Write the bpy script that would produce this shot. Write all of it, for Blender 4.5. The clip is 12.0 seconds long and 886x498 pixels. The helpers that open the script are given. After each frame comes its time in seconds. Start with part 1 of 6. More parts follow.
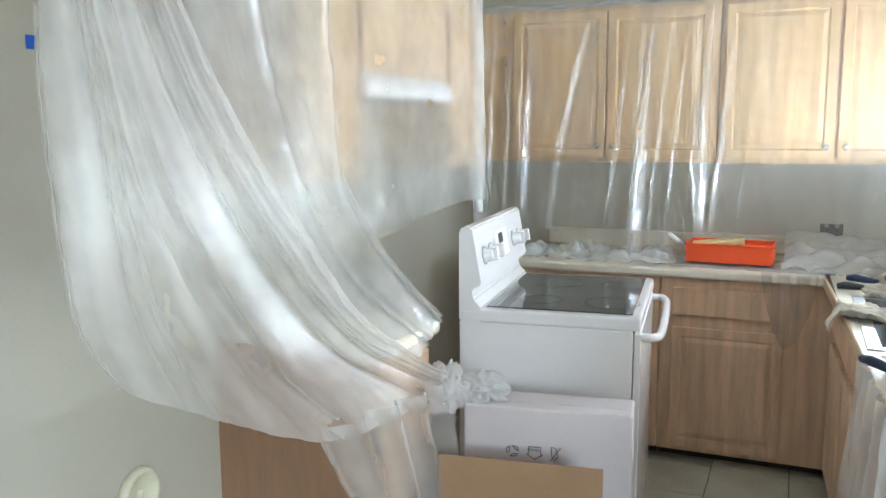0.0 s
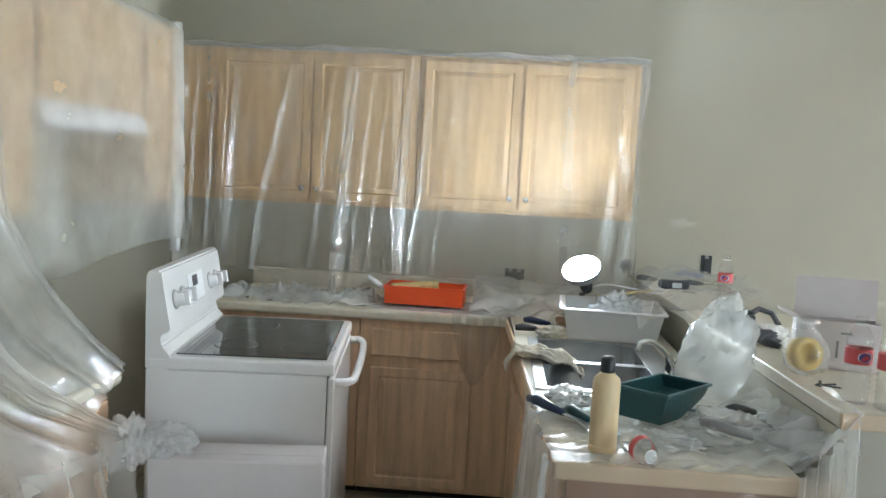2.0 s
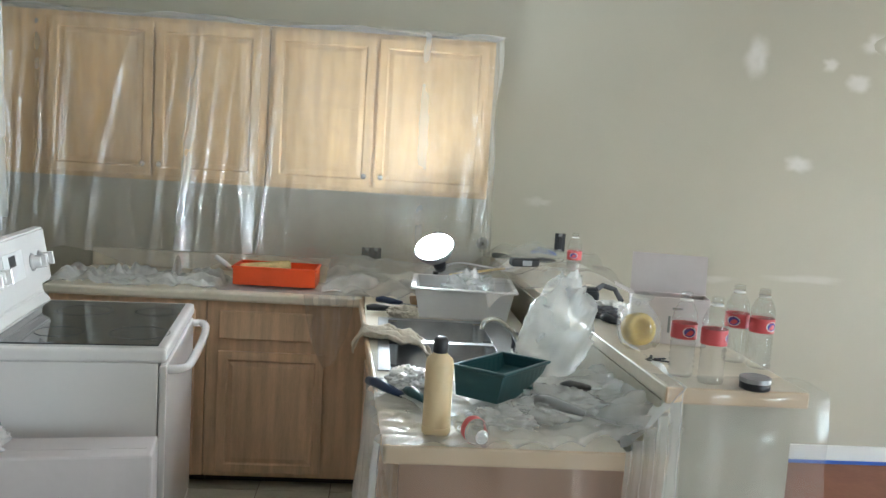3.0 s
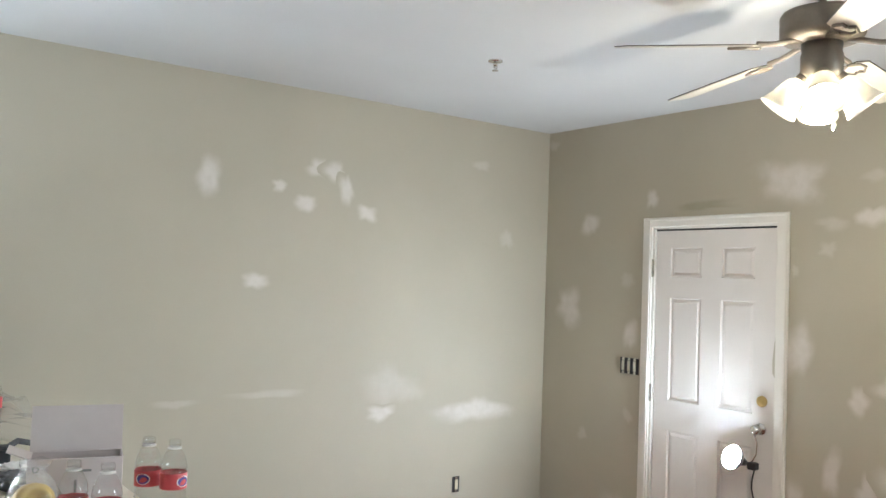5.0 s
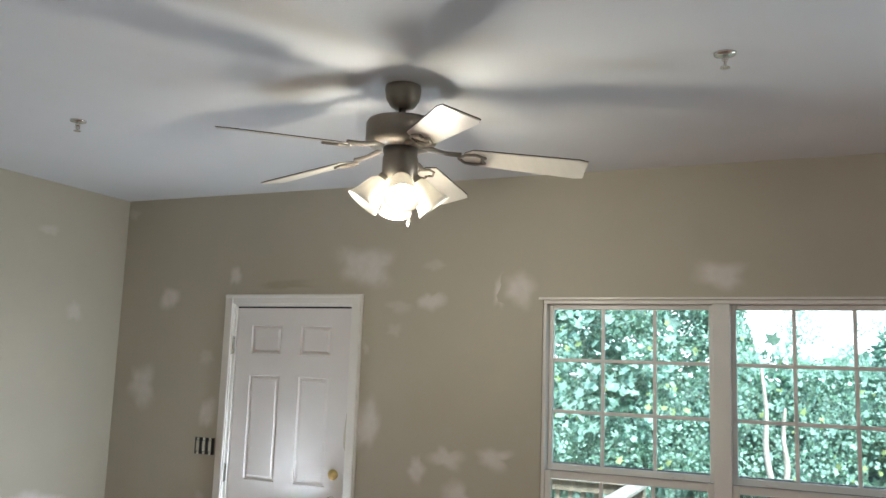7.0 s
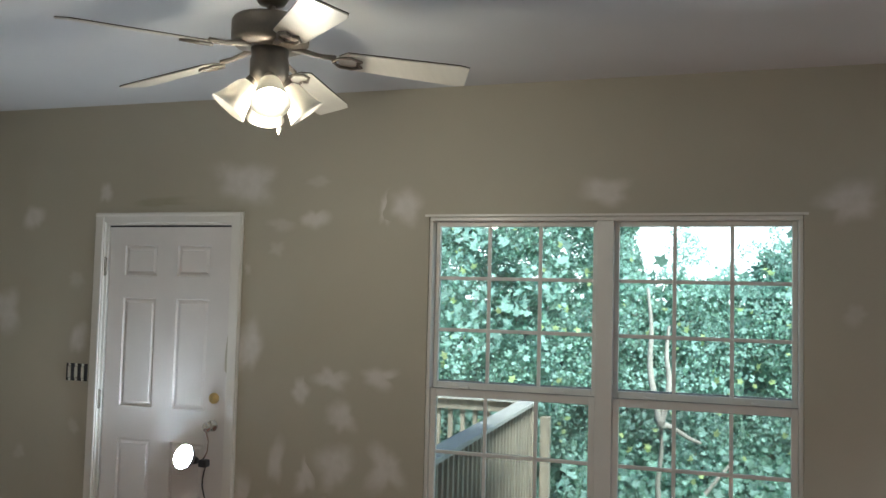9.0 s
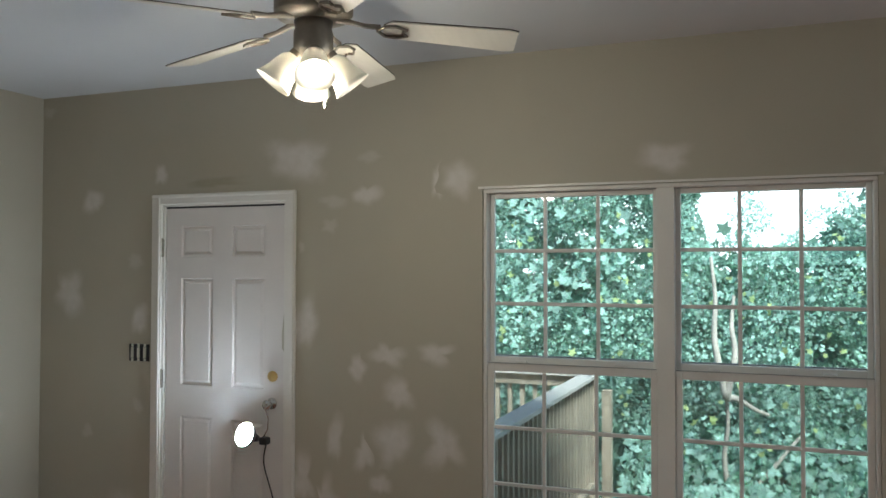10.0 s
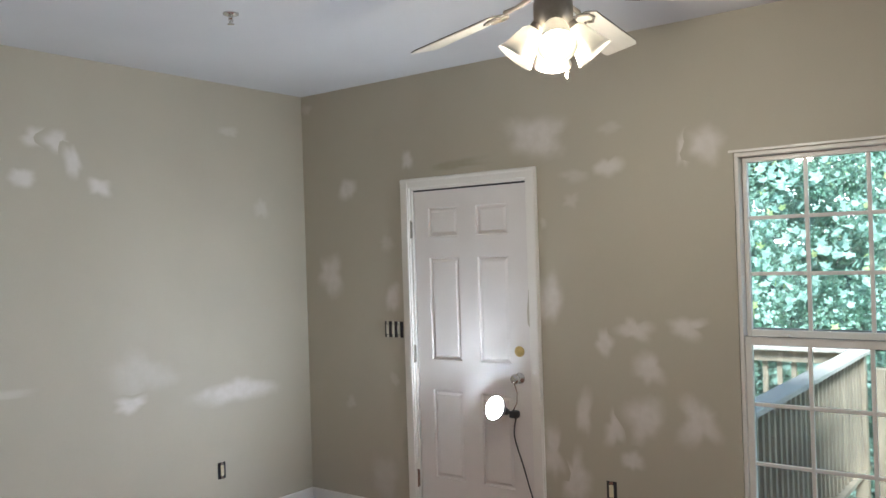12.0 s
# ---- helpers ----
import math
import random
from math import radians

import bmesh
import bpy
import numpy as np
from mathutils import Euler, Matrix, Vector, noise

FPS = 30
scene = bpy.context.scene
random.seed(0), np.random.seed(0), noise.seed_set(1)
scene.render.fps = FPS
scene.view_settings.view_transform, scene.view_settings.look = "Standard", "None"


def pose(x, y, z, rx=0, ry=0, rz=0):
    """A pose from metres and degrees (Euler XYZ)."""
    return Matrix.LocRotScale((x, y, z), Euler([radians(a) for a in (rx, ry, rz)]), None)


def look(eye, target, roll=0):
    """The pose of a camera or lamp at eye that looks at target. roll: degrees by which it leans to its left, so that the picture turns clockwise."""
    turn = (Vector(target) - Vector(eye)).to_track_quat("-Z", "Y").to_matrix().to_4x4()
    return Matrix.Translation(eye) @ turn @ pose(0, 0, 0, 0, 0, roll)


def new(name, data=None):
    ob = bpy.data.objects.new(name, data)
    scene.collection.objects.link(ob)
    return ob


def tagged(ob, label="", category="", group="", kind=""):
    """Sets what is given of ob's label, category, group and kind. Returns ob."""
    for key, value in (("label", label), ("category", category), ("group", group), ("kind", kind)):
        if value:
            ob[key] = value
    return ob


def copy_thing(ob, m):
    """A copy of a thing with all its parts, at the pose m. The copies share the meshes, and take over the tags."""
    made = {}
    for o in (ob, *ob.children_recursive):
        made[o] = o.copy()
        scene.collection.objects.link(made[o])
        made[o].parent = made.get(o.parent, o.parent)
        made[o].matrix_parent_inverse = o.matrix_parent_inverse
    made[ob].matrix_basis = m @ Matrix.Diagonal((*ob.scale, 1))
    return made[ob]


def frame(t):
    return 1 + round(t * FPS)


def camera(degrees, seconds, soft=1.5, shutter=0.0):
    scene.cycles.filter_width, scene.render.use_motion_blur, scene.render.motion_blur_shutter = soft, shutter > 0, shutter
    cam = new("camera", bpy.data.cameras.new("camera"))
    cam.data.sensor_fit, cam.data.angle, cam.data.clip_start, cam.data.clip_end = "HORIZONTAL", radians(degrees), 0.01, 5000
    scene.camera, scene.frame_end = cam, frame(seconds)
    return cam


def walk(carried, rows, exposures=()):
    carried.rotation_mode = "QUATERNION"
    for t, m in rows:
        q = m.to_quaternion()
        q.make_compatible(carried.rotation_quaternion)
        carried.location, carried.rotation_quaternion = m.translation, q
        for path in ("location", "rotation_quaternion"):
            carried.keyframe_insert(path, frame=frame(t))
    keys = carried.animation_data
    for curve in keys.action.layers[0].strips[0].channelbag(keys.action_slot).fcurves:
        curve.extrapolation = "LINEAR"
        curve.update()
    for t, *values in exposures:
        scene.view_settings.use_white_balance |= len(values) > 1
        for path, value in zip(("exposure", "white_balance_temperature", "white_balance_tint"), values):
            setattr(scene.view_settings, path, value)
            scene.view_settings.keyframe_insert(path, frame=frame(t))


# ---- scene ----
cam = camera(56.1, 12.0)
PATH = [
    (0, (-0.743, 0.599, 1.541), (-1.522, 2.418, 1.254), -0.3),
    (0.5, (-0.744, 0.592, 1.568), (-1.429, 2.454, 1.312), -0.1),
    (1, (-0.721, 0.595, 1.574), (-1.262, 2.509, 1.358), 0.9),
    (1.5, (-0.702, 0.62, 1.582), (-1.042, 2.58, 1.38), 1.6),
    (2, (-0.68, 0.627, 1.58), (-0.812, 2.614, 1.388), 3.0),
    (2.5, (-0.654, 0.657, 1.572), (-0.619, 2.644, 1.348), 4.1),
    (2.7, (-0.632, 0.677, 1.572), (-0.559, 2.662, 1.334), 4.1),
    (4.3, (-0.241, 0.785, 1.669), (0.617, 2.591, 1.627), 0.4),
    (4.5, (-0.24, 0.798, 1.681), (0.71, 2.558, 1.674), 0.6),
    (4.6, (-0.207, 0.774, 1.683), (0.778, 2.515, 1.691), 0.8),
    (5, (-0.246, 0.803, 1.69), (0.957, 2.4, 1.762), 2.0),
    (5.5, (-0.3, 0.835, 1.704), (1.139, 2.214, 1.873), 2.5),
    (6, (-0.316, 0.841, 1.706), (1.28, 2.026, 1.93), 2.9),
    (6.5, (-0.323, 0.858, 1.709), (1.39, 1.859, 1.965), 2.5),
    (7, (-0.302, 0.848, 1.712), (1.504, 1.66, 1.993), 2.0),
    (7.2, (-0.276, 0.845, 1.711), (1.548, 1.613, 2.001), 1.8),
    (8.8, (-0.169, 0.802, 1.681), (1.736, 1.39, 1.844), 1.6),
    (9, (-0.139, 0.805, 1.677), (1.766, 1.404, 1.79), 1.4),
    (9.5, (-0.088, 0.804, 1.67), (1.807, 1.442, 1.713), 1.0),
    (10, (-0.059, 0.815, 1.671), (1.803, 1.544, 1.723), 0.1),
    (10.5, (-0.039, 0.835, 1.664), (1.753, 1.721, 1.721), -0.9),
    (11, (-0.064, 0.844, 1.653), (1.651, 1.873, 1.701), -1.6),
    (11.5, (-0.077, 0.846, 1.649), (1.609, 1.922, 1.676), -1.7),
    (12, (-0.074, 0.868, 1.646), (1.517, 2.08, 1.658), -1.8),
]
walk(cam, [(t, look(e, g, r)) for t, e, g, r in PATH], exposures=[(0.0, 2.18, 5520, 3), (0.5, 2.07, 5490, 3), (1.0, 1.80, 5460, 1), (1.5, 1.68, 5520, 1), (2.5, 1.62, 5740, 1), (4.5, 1.80, 5800, 3), (5.0, 1.66, 5830, 5), (5.5, 1.20, 5870, 6), (6.5, 1.06, 5860, 6), (7.0, 0.97, 5780, 6), (9.5, 0.46, 5710, 3), (10.5, 0.44, 5710, 5), (11.0, 0.98, 5720, 7), (12.0, 1.13, 5720, 8)])

# ---- world, sun and large lights ----
world = bpy.data.worlds.new("world")
scene.world = world
world.use_nodes = True
wn = world.node_tree
sky = wn.nodes.new("ShaderNodeTexSky")
sky.sky_type, sky.sun_disc = "NISHITA", False
sky.sun_elevation, sky.sun_rotation, sky.dust_density = radians(48), radians(-126), 0.8
wn.links.new(sky.outputs[0], wn.nodes["Background"].inputs[0])
wn.nodes["Background"].inputs[1].default_value = 0.15
sun = new("sun", bpy.data.lights.new("sun", "SUN"))
sun.data.energy, sun.data.angle, sun.data.color = 5.0, radians(15), (1, 0.97, 0.92)
sun.matrix_world = look((-7, -5, 9.0), (0, 0, 0))
# Added area lamp: daylight from a made-up opening, out of view in the east wall.
sky_panel = new("added_daylight", bpy.data.lights.new("added_daylight", "AREA"))
sky_panel.data.shape, sky_panel.data.size, sky_panel.data.size_y = "RECTANGLE", 1.6, 1.95
sky_panel.data.energy, sky_panel.data.color = 50, (0.86, 0.94, 1.0)
sky_panel.matrix_world = look((3.85, -1.1, 1.06), (0.85, -1.0, -0.4))


# ---- materials ----
def mat(name, col, rough=0.5, metal=0.0, scale=6.0, var=0.12, bump=0.05, fine=90.0, coat=0.0, stretch=(1, 1, 1), island=False):
    m = bpy.data.materials.new(name)
    m.use_nodes = True
    nt, b = m.node_tree, m.node_tree.nodes["Principled BSDF"]
    tc, mp = nt.nodes.new("ShaderNodeTexCoord"), nt.nodes.new("ShaderNodeMapping")
    mp.inputs["Scale"].default_value = stretch
    nt.links.new(tc.outputs["Object"], mp.inputs[0])
    n1, n2 = nt.nodes.new("ShaderNodeTexNoise"), nt.nodes.new("ShaderNodeTexNoise")
    n1.inputs["Scale"].default_value, n2.inputs["Scale"].default_value = scale, fine
    n1.inputs["Detail"].default_value, n2.inputs["Detail"].default_value = 4, 3
    add = nt.nodes.new("ShaderNodeMath")
    add.operation = "MULTIPLY_ADD"
    add.inputs[1].default_value = 0.35
    for n in (n1, n2):
        nt.links.new(mp.outputs[0], n.inputs["Vector"])
    nt.links.new(n2.outputs[0], add.inputs[0])
    nt.links.new(n1.outputs[0], add.inputs[2])
    ramp = nt.nodes.new("ShaderNodeValToRGB")
    e = ramp.color_ramp.elements
    e[0].position, e[1].position = 0.4, 0.95
    e[0].color = (*[c * (1 - var) for c in col], 1)
    e[1].color = (*[min(1, c * (1 + var)) for c in col], 1)
    nt.links.new(add.outputs[0], ramp.inputs[0])
    out = ramp.outputs[0]
    if island:
        info, hue = nt.nodes.new("ShaderNodeNewGeometry" if island == "leaf" else "ShaderNodeObjectInfo"), nt.nodes.new("ShaderNodeHueSaturation")
        rng = nt.nodes.new("ShaderNodeMapRange")
        rng.inputs[3].default_value, rng.inputs[4].default_value = (0.72, 1.35) if island == "leaf" else (0.88, 1.12)
        nt.links.new(info.outputs["Random Per Island" if island == "leaf" else "Random"], rng.inputs[0])
        nt.links.new(rng.outputs[0], hue.inputs["Value"])
        nt.links.new(out, hue.inputs["Color"])
        out = hue.outputs[0]
    nt.links.new(out, b.inputs["Base Color"])
    b.inputs["Roughness"].default_value, b.inputs["Metallic"].default_value = rough, metal
    b.inputs["Coat Weight"].default_value = coat
    bp = nt.nodes.new("ShaderNodeBump")
    bp.inputs["Strength"].default_value, bp.inputs["Distance"].default_value = bump, 0.004
    nt.links.new(n2.outputs[0], bp.inputs["Height"])
    nt.links.new(bp.outputs[0], b.inputs["Normal"])
    return m


def film_mat(name, milk, gloss=0.14, tint=(0.93, 0.95, 0.96), pleat=0.0, spark=46, skin_base=0.09, depth=0.36):
    """Thin polythene: clear, a little milky, with a glossy skin."""
    m = bpy.data.materials.new(name)
    m.use_nodes = True
    nt = m.node_tree
    nt.nodes.remove(nt.nodes["Principled BSDF"])
    N = nt.nodes.new
    tr, tl, df, gl = N("ShaderNodeBsdfTransparent"), N("ShaderNodeBsdfTranslucent"), N("ShaderNodeBsdfDiffuse"), N("ShaderNodeBsdfGlossy")
    tr.inputs[0].default_value = (0.97, 0.97, 0.97, 1)
    tl.inputs[0].default_value = df.inputs[0].default_value = (*tint, 1)
    gl.inputs["Roughness"].default_value = gloss
    half, body, skin = N("ShaderNodeMixShader"), N("ShaderNodeMixShader"), N("ShaderNodeMixShader")
    nz, nb, tc, rng, bp, fr = N("ShaderNodeTexNoise"), N("ShaderNodeTexNoise"), N("ShaderNodeTexCoord"), N("ShaderNodeMapRange"), N("ShaderNodeBump"), N("ShaderNodeLayerWeight")
    nz.inputs["Scale"].default_value, nb.inputs["Scale"].default_value = 5, spark
    nz.inputs["Detail"].default_value, nb.inputs["Detail"].default_value = 5, 3
    for n in (nz, nb):
        nt.links.new(tc.outputs["Object"], n.inputs["Vector"])
    rng.inputs[1].default_value, rng.inputs[2].default_value = 0.3, 0.75
    rng.inputs[3].default_value, rng.inputs[4].default_value = milk * 0.8, milk * 1.25
    nt.links.new(nz.outputs[0], rng.inputs[0])
    bp.inputs["Strength"].default_value, bp.inputs["Distance"].default_value = 0.38, 0.010
    nt.links.new(nb.outputs[0], bp.inputs["Height"])
    fr.inputs[0].default_value = 0.5
    sharp, amount = N("ShaderNodeMath"), N("ShaderNodeMath")
    sharp.operation, amount.operation = "POWER", "MULTIPLY_ADD"
    sharp.inputs[1].default_value, amount.inputs[1].default_value, amount.inputs[2].default_value = 4.0, 0.22, skin_base
    nt.links.new(fr.outputs["Facing"], sharp.inputs[0])
    nt.links.new(sharp.outputs[0], amount.inputs[0])
    nt.links.new(bp.outputs[0], gl.inputs["Normal"])
    cloud = rng.outputs[0]
    if pleat:
        # doubled layers of film run along the gathers
        uvn, mpp, nzp, rgp, sm = N("ShaderNodeUVMap"), N("ShaderNodeMapping"), N("ShaderNodeTexNoise"), N("ShaderNodeMapRange"), N("ShaderNodeMath")
        mpp.inputs["Scale"].default_value = (pleat, 0.4, 1)
        nzp.inputs["Scale"].default_value, nzp.inputs["Detail"].default_value, nzp.inputs["Roughness"].default_value = 1.0, 0.8, 0.4
        rgp.inputs[1].default_value, rgp.inputs[2].default_value, rgp.inputs[3].default_value, rgp.inputs[4].default_value = 0.44, 0.72, 0.0, depth
        sm.operation, sm.use_clamp = "ADD", True
        nt.links.new(uvn.outputs[0], mpp.inputs[0])
        nt.links.new(mpp.outputs[0], nzp.inputs["Vector"])
        nt.links.new(nzp.outputs[0], rgp.inputs[0])
        nt.links.new(rgp.outputs[0], sm.inputs[0])
        nt.links.new(rng.outputs[0], sm.inputs[1])
        cloud = sm.outputs[0]
    half.inputs[0].default_value = 0.55
    nt.links.new(df.outputs[0], half.inputs[1])
    nt.links.new(tl.outputs[0], half.inputs[2])
    nt.links.new(cloud, body.inputs[0])
    nt.links.new(tr.outputs[0], body.inputs[1])
    nt.links.new(half.outputs[0], body.inputs[2])
    nt.links.new(amount.outputs[0], skin.inputs[0])
    nt.links.new(body.outputs[0], skin.inputs[1])
    nt.links.new(gl.outputs[0], skin.inputs[2])
    nt.links.new(skin.outputs[0], nt.nodes["Material Output"].inputs[0])
    return m


def glass_mat(name, tint=(0.95, 0.98, 0.97), milk=0.0, face=0.05):
    m = bpy.data.materials.new(name)
    m.use_nodes = True
    nt = m.node_tree
    nt.nodes.remove(nt.nodes["Principled BSDF"])
    N = nt.nodes.new
    tr, gl, fr, mx, df, mm = N("ShaderNodeBsdfTransparent"), N("ShaderNodeBsdfGlossy"), N("ShaderNodeLayerWeight"), N("ShaderNodeMixShader"), N("ShaderNodeBsdfDiffuse"), N("ShaderNodeMixShader")
    sharp, amount = N("ShaderNodeMath"), N("ShaderNodeMath")
    sharp.operation, amount.operation = "POWER", "MULTIPLY_ADD"
    sharp.inputs[1].default_value, amount.inputs[1].default_value, amount.inputs[2].default_value = 4.0, 0.6, face
    nt.links.new(fr.outputs["Facing"], sharp.inputs[0])
    nt.links.new(sharp.outputs[0], amount.inputs[0])
    tr.inputs[0].default_value = (*tint, 1)
    gl.inputs["Roughness"].default_value = 0.03
    mm.inputs[0].default_value = milk
    nt.links.new(tr.outputs[0], mm.inputs[1])
    nt.links.new(df.outputs[0], mm.inputs[2])
    nt.links.new(amount.outputs[0], mx.inputs[0])
    nt.links.new(mm.outputs[0], mx.inputs[1])
    nt.links.new(gl.outputs[0], mx.inputs[2])
    nt.links.new(mx.outputs[0], nt.nodes["Material Output"].inputs[0])
    return m


def screen_mat(name):
    """Fine insect mesh, seen as a grey veil."""
    m = bpy.data.materials.new(name)
    m.use_nodes = True
    nt = m.node_tree
    nt.nodes.remove(nt.nodes["Principled BSDF"])
    tr, df, mx = nt.nodes.new("ShaderNodeBsdfTransparent"), nt.nodes.new("ShaderNodeBsdfDiffuse"), nt.nodes.new("ShaderNodeMixShader")
    df.inputs[0].default_value = (0.12, 0.125, 0.13, 1)
    mx.inputs[0].default_value = 0.20
    nt.links.new(tr.outputs[0], mx.inputs[1])
    nt.links.new(df.outputs[0], mx.inputs[2])
    nt.links.new(mx.outputs[0], nt.nodes["Material Output"].inputs[0])
    return m


def shade_mat(name):
    """Frosted glass, lit from within by its bulb."""
    m = mat(name, (0.84, 0.80, 0.73), 0.35, 0, 8, 0.05, 0.05, 120)
    nt, b = m.node_tree, m.node_tree.nodes["Principled BSDF"]
    tl, mx = nt.nodes.new("ShaderNodeBsdfTranslucent"), nt.nodes.new("ShaderNodeMixShader")
    tl.inputs[0].default_value = (0.92, 0.88, 0.80, 1)
    mx.inputs[0].default_value = 0.22
    nt.links.new(b.outputs[0], mx.inputs[1])
    nt.links.new(tl.outputs[0], mx.inputs[2])
    nt.links.new(mx.outputs[0], nt.nodes["Material Output"].inputs[0])
    return m


def glow_mat(name, col, power):
    m = mat(name, (0.9, 0.9, 0.9), 0.4)
    b = m.node_tree.nodes["Principled BSDF"]
    b.inputs["Emission Color"].default_value, b.inputs["Emission Strength"].default_value = (*col, 1), power
    return m


def patch_mat(name, col, cover):
    """Dried joint compound, feathered into the wall paint at its rim."""
    m = mat(name, WALL, 0.62, 0, 1.6, 0.05, 0.12, 140)
    nt, b = m.node_tree, m.node_tree.nodes["Principled BSDF"]
    N = nt.nodes.new
    geo = N("ShaderNodeNewGeometry")
    nt.links.new(geo.outputs["Position"], nt.nodes["Mapping"].inputs[0])
    uv, nz, add, sub, ln, rng, scl = N("ShaderNodeUVMap"), N("ShaderNodeTexNoise"), N("ShaderNodeVectorMath"), N("ShaderNodeVectorMath"), N("ShaderNodeVectorMath"), N("ShaderNodeMapRange"), N("ShaderNodeVectorMath")
    nz.inputs["Scale"].default_value, nz.inputs["Detail"].default_value = 10, 3
    nt.links.new(geo.outputs["Position"], nz.inputs["Vector"])
    sub.operation, ln.operation, scl.operation = "SUBTRACT", "LENGTH", "SCALE"
    sub.inputs[1].default_value = (0.5, 0.5, 0.5)
    scl.inputs["Scale"].default_value = 0.34
    nt.links.new(nz.outputs["Color"], sub.inputs[0])
    nt.links.new(sub.outputs[0], scl.inputs[0])
    nt.links.new(uv.outputs[0], add.inputs[0])
    nt.links.new(scl.outputs[0], add.inputs[1])
    nt.links.new(add.outputs[0], ln.inputs[0])
    rng.interpolation_type = "SMOOTHSTEP"
    rng.inputs[1].default_value, rng.inputs[2].default_value = 0.28, 0.92
    rng.inputs[3].default_value, rng.inputs[4].default_value = cover, 0
    nt.links.new(ln.outputs["Value"], rng.inputs[0])
    blot, bl = N("ShaderNodeTexNoise"), N("ShaderNodeMapRange")
    blot.inputs["Scale"].default_value, blot.inputs["Detail"].default_value = 21, 4
    nt.links.new(geo.outputs["Position"], blot.inputs["Vector"])
    bl.inputs[1].default_value, bl.inputs[2].default_value, bl.inputs[3].default_value, bl.inputs[4].default_value = 0.34, 0.60, 0.80, 1.0
    nt.links.new(blot.outputs[0], bl.inputs[0])
    thin = N("ShaderNodeMath")
    thin.operation = "MULTIPLY"
    nt.links.new(rng.outputs[0], thin.inputs[0])
    nt.links.new(bl.outputs[0], thin.inputs[1])
    mix = N("ShaderNodeMix")
    mix.data_type = "RGBA"
    nt.links.new(thin.outputs[0], mix.inputs["Factor"])
    nt.links.new(b.inputs["Base Color"].links[0].from_socket, mix.inputs["A"])
    mix.inputs["B"].default_value = (*col, 1)
    nt.links.new(mix.outputs["Result"], b.inputs["Base Color"])
    return m


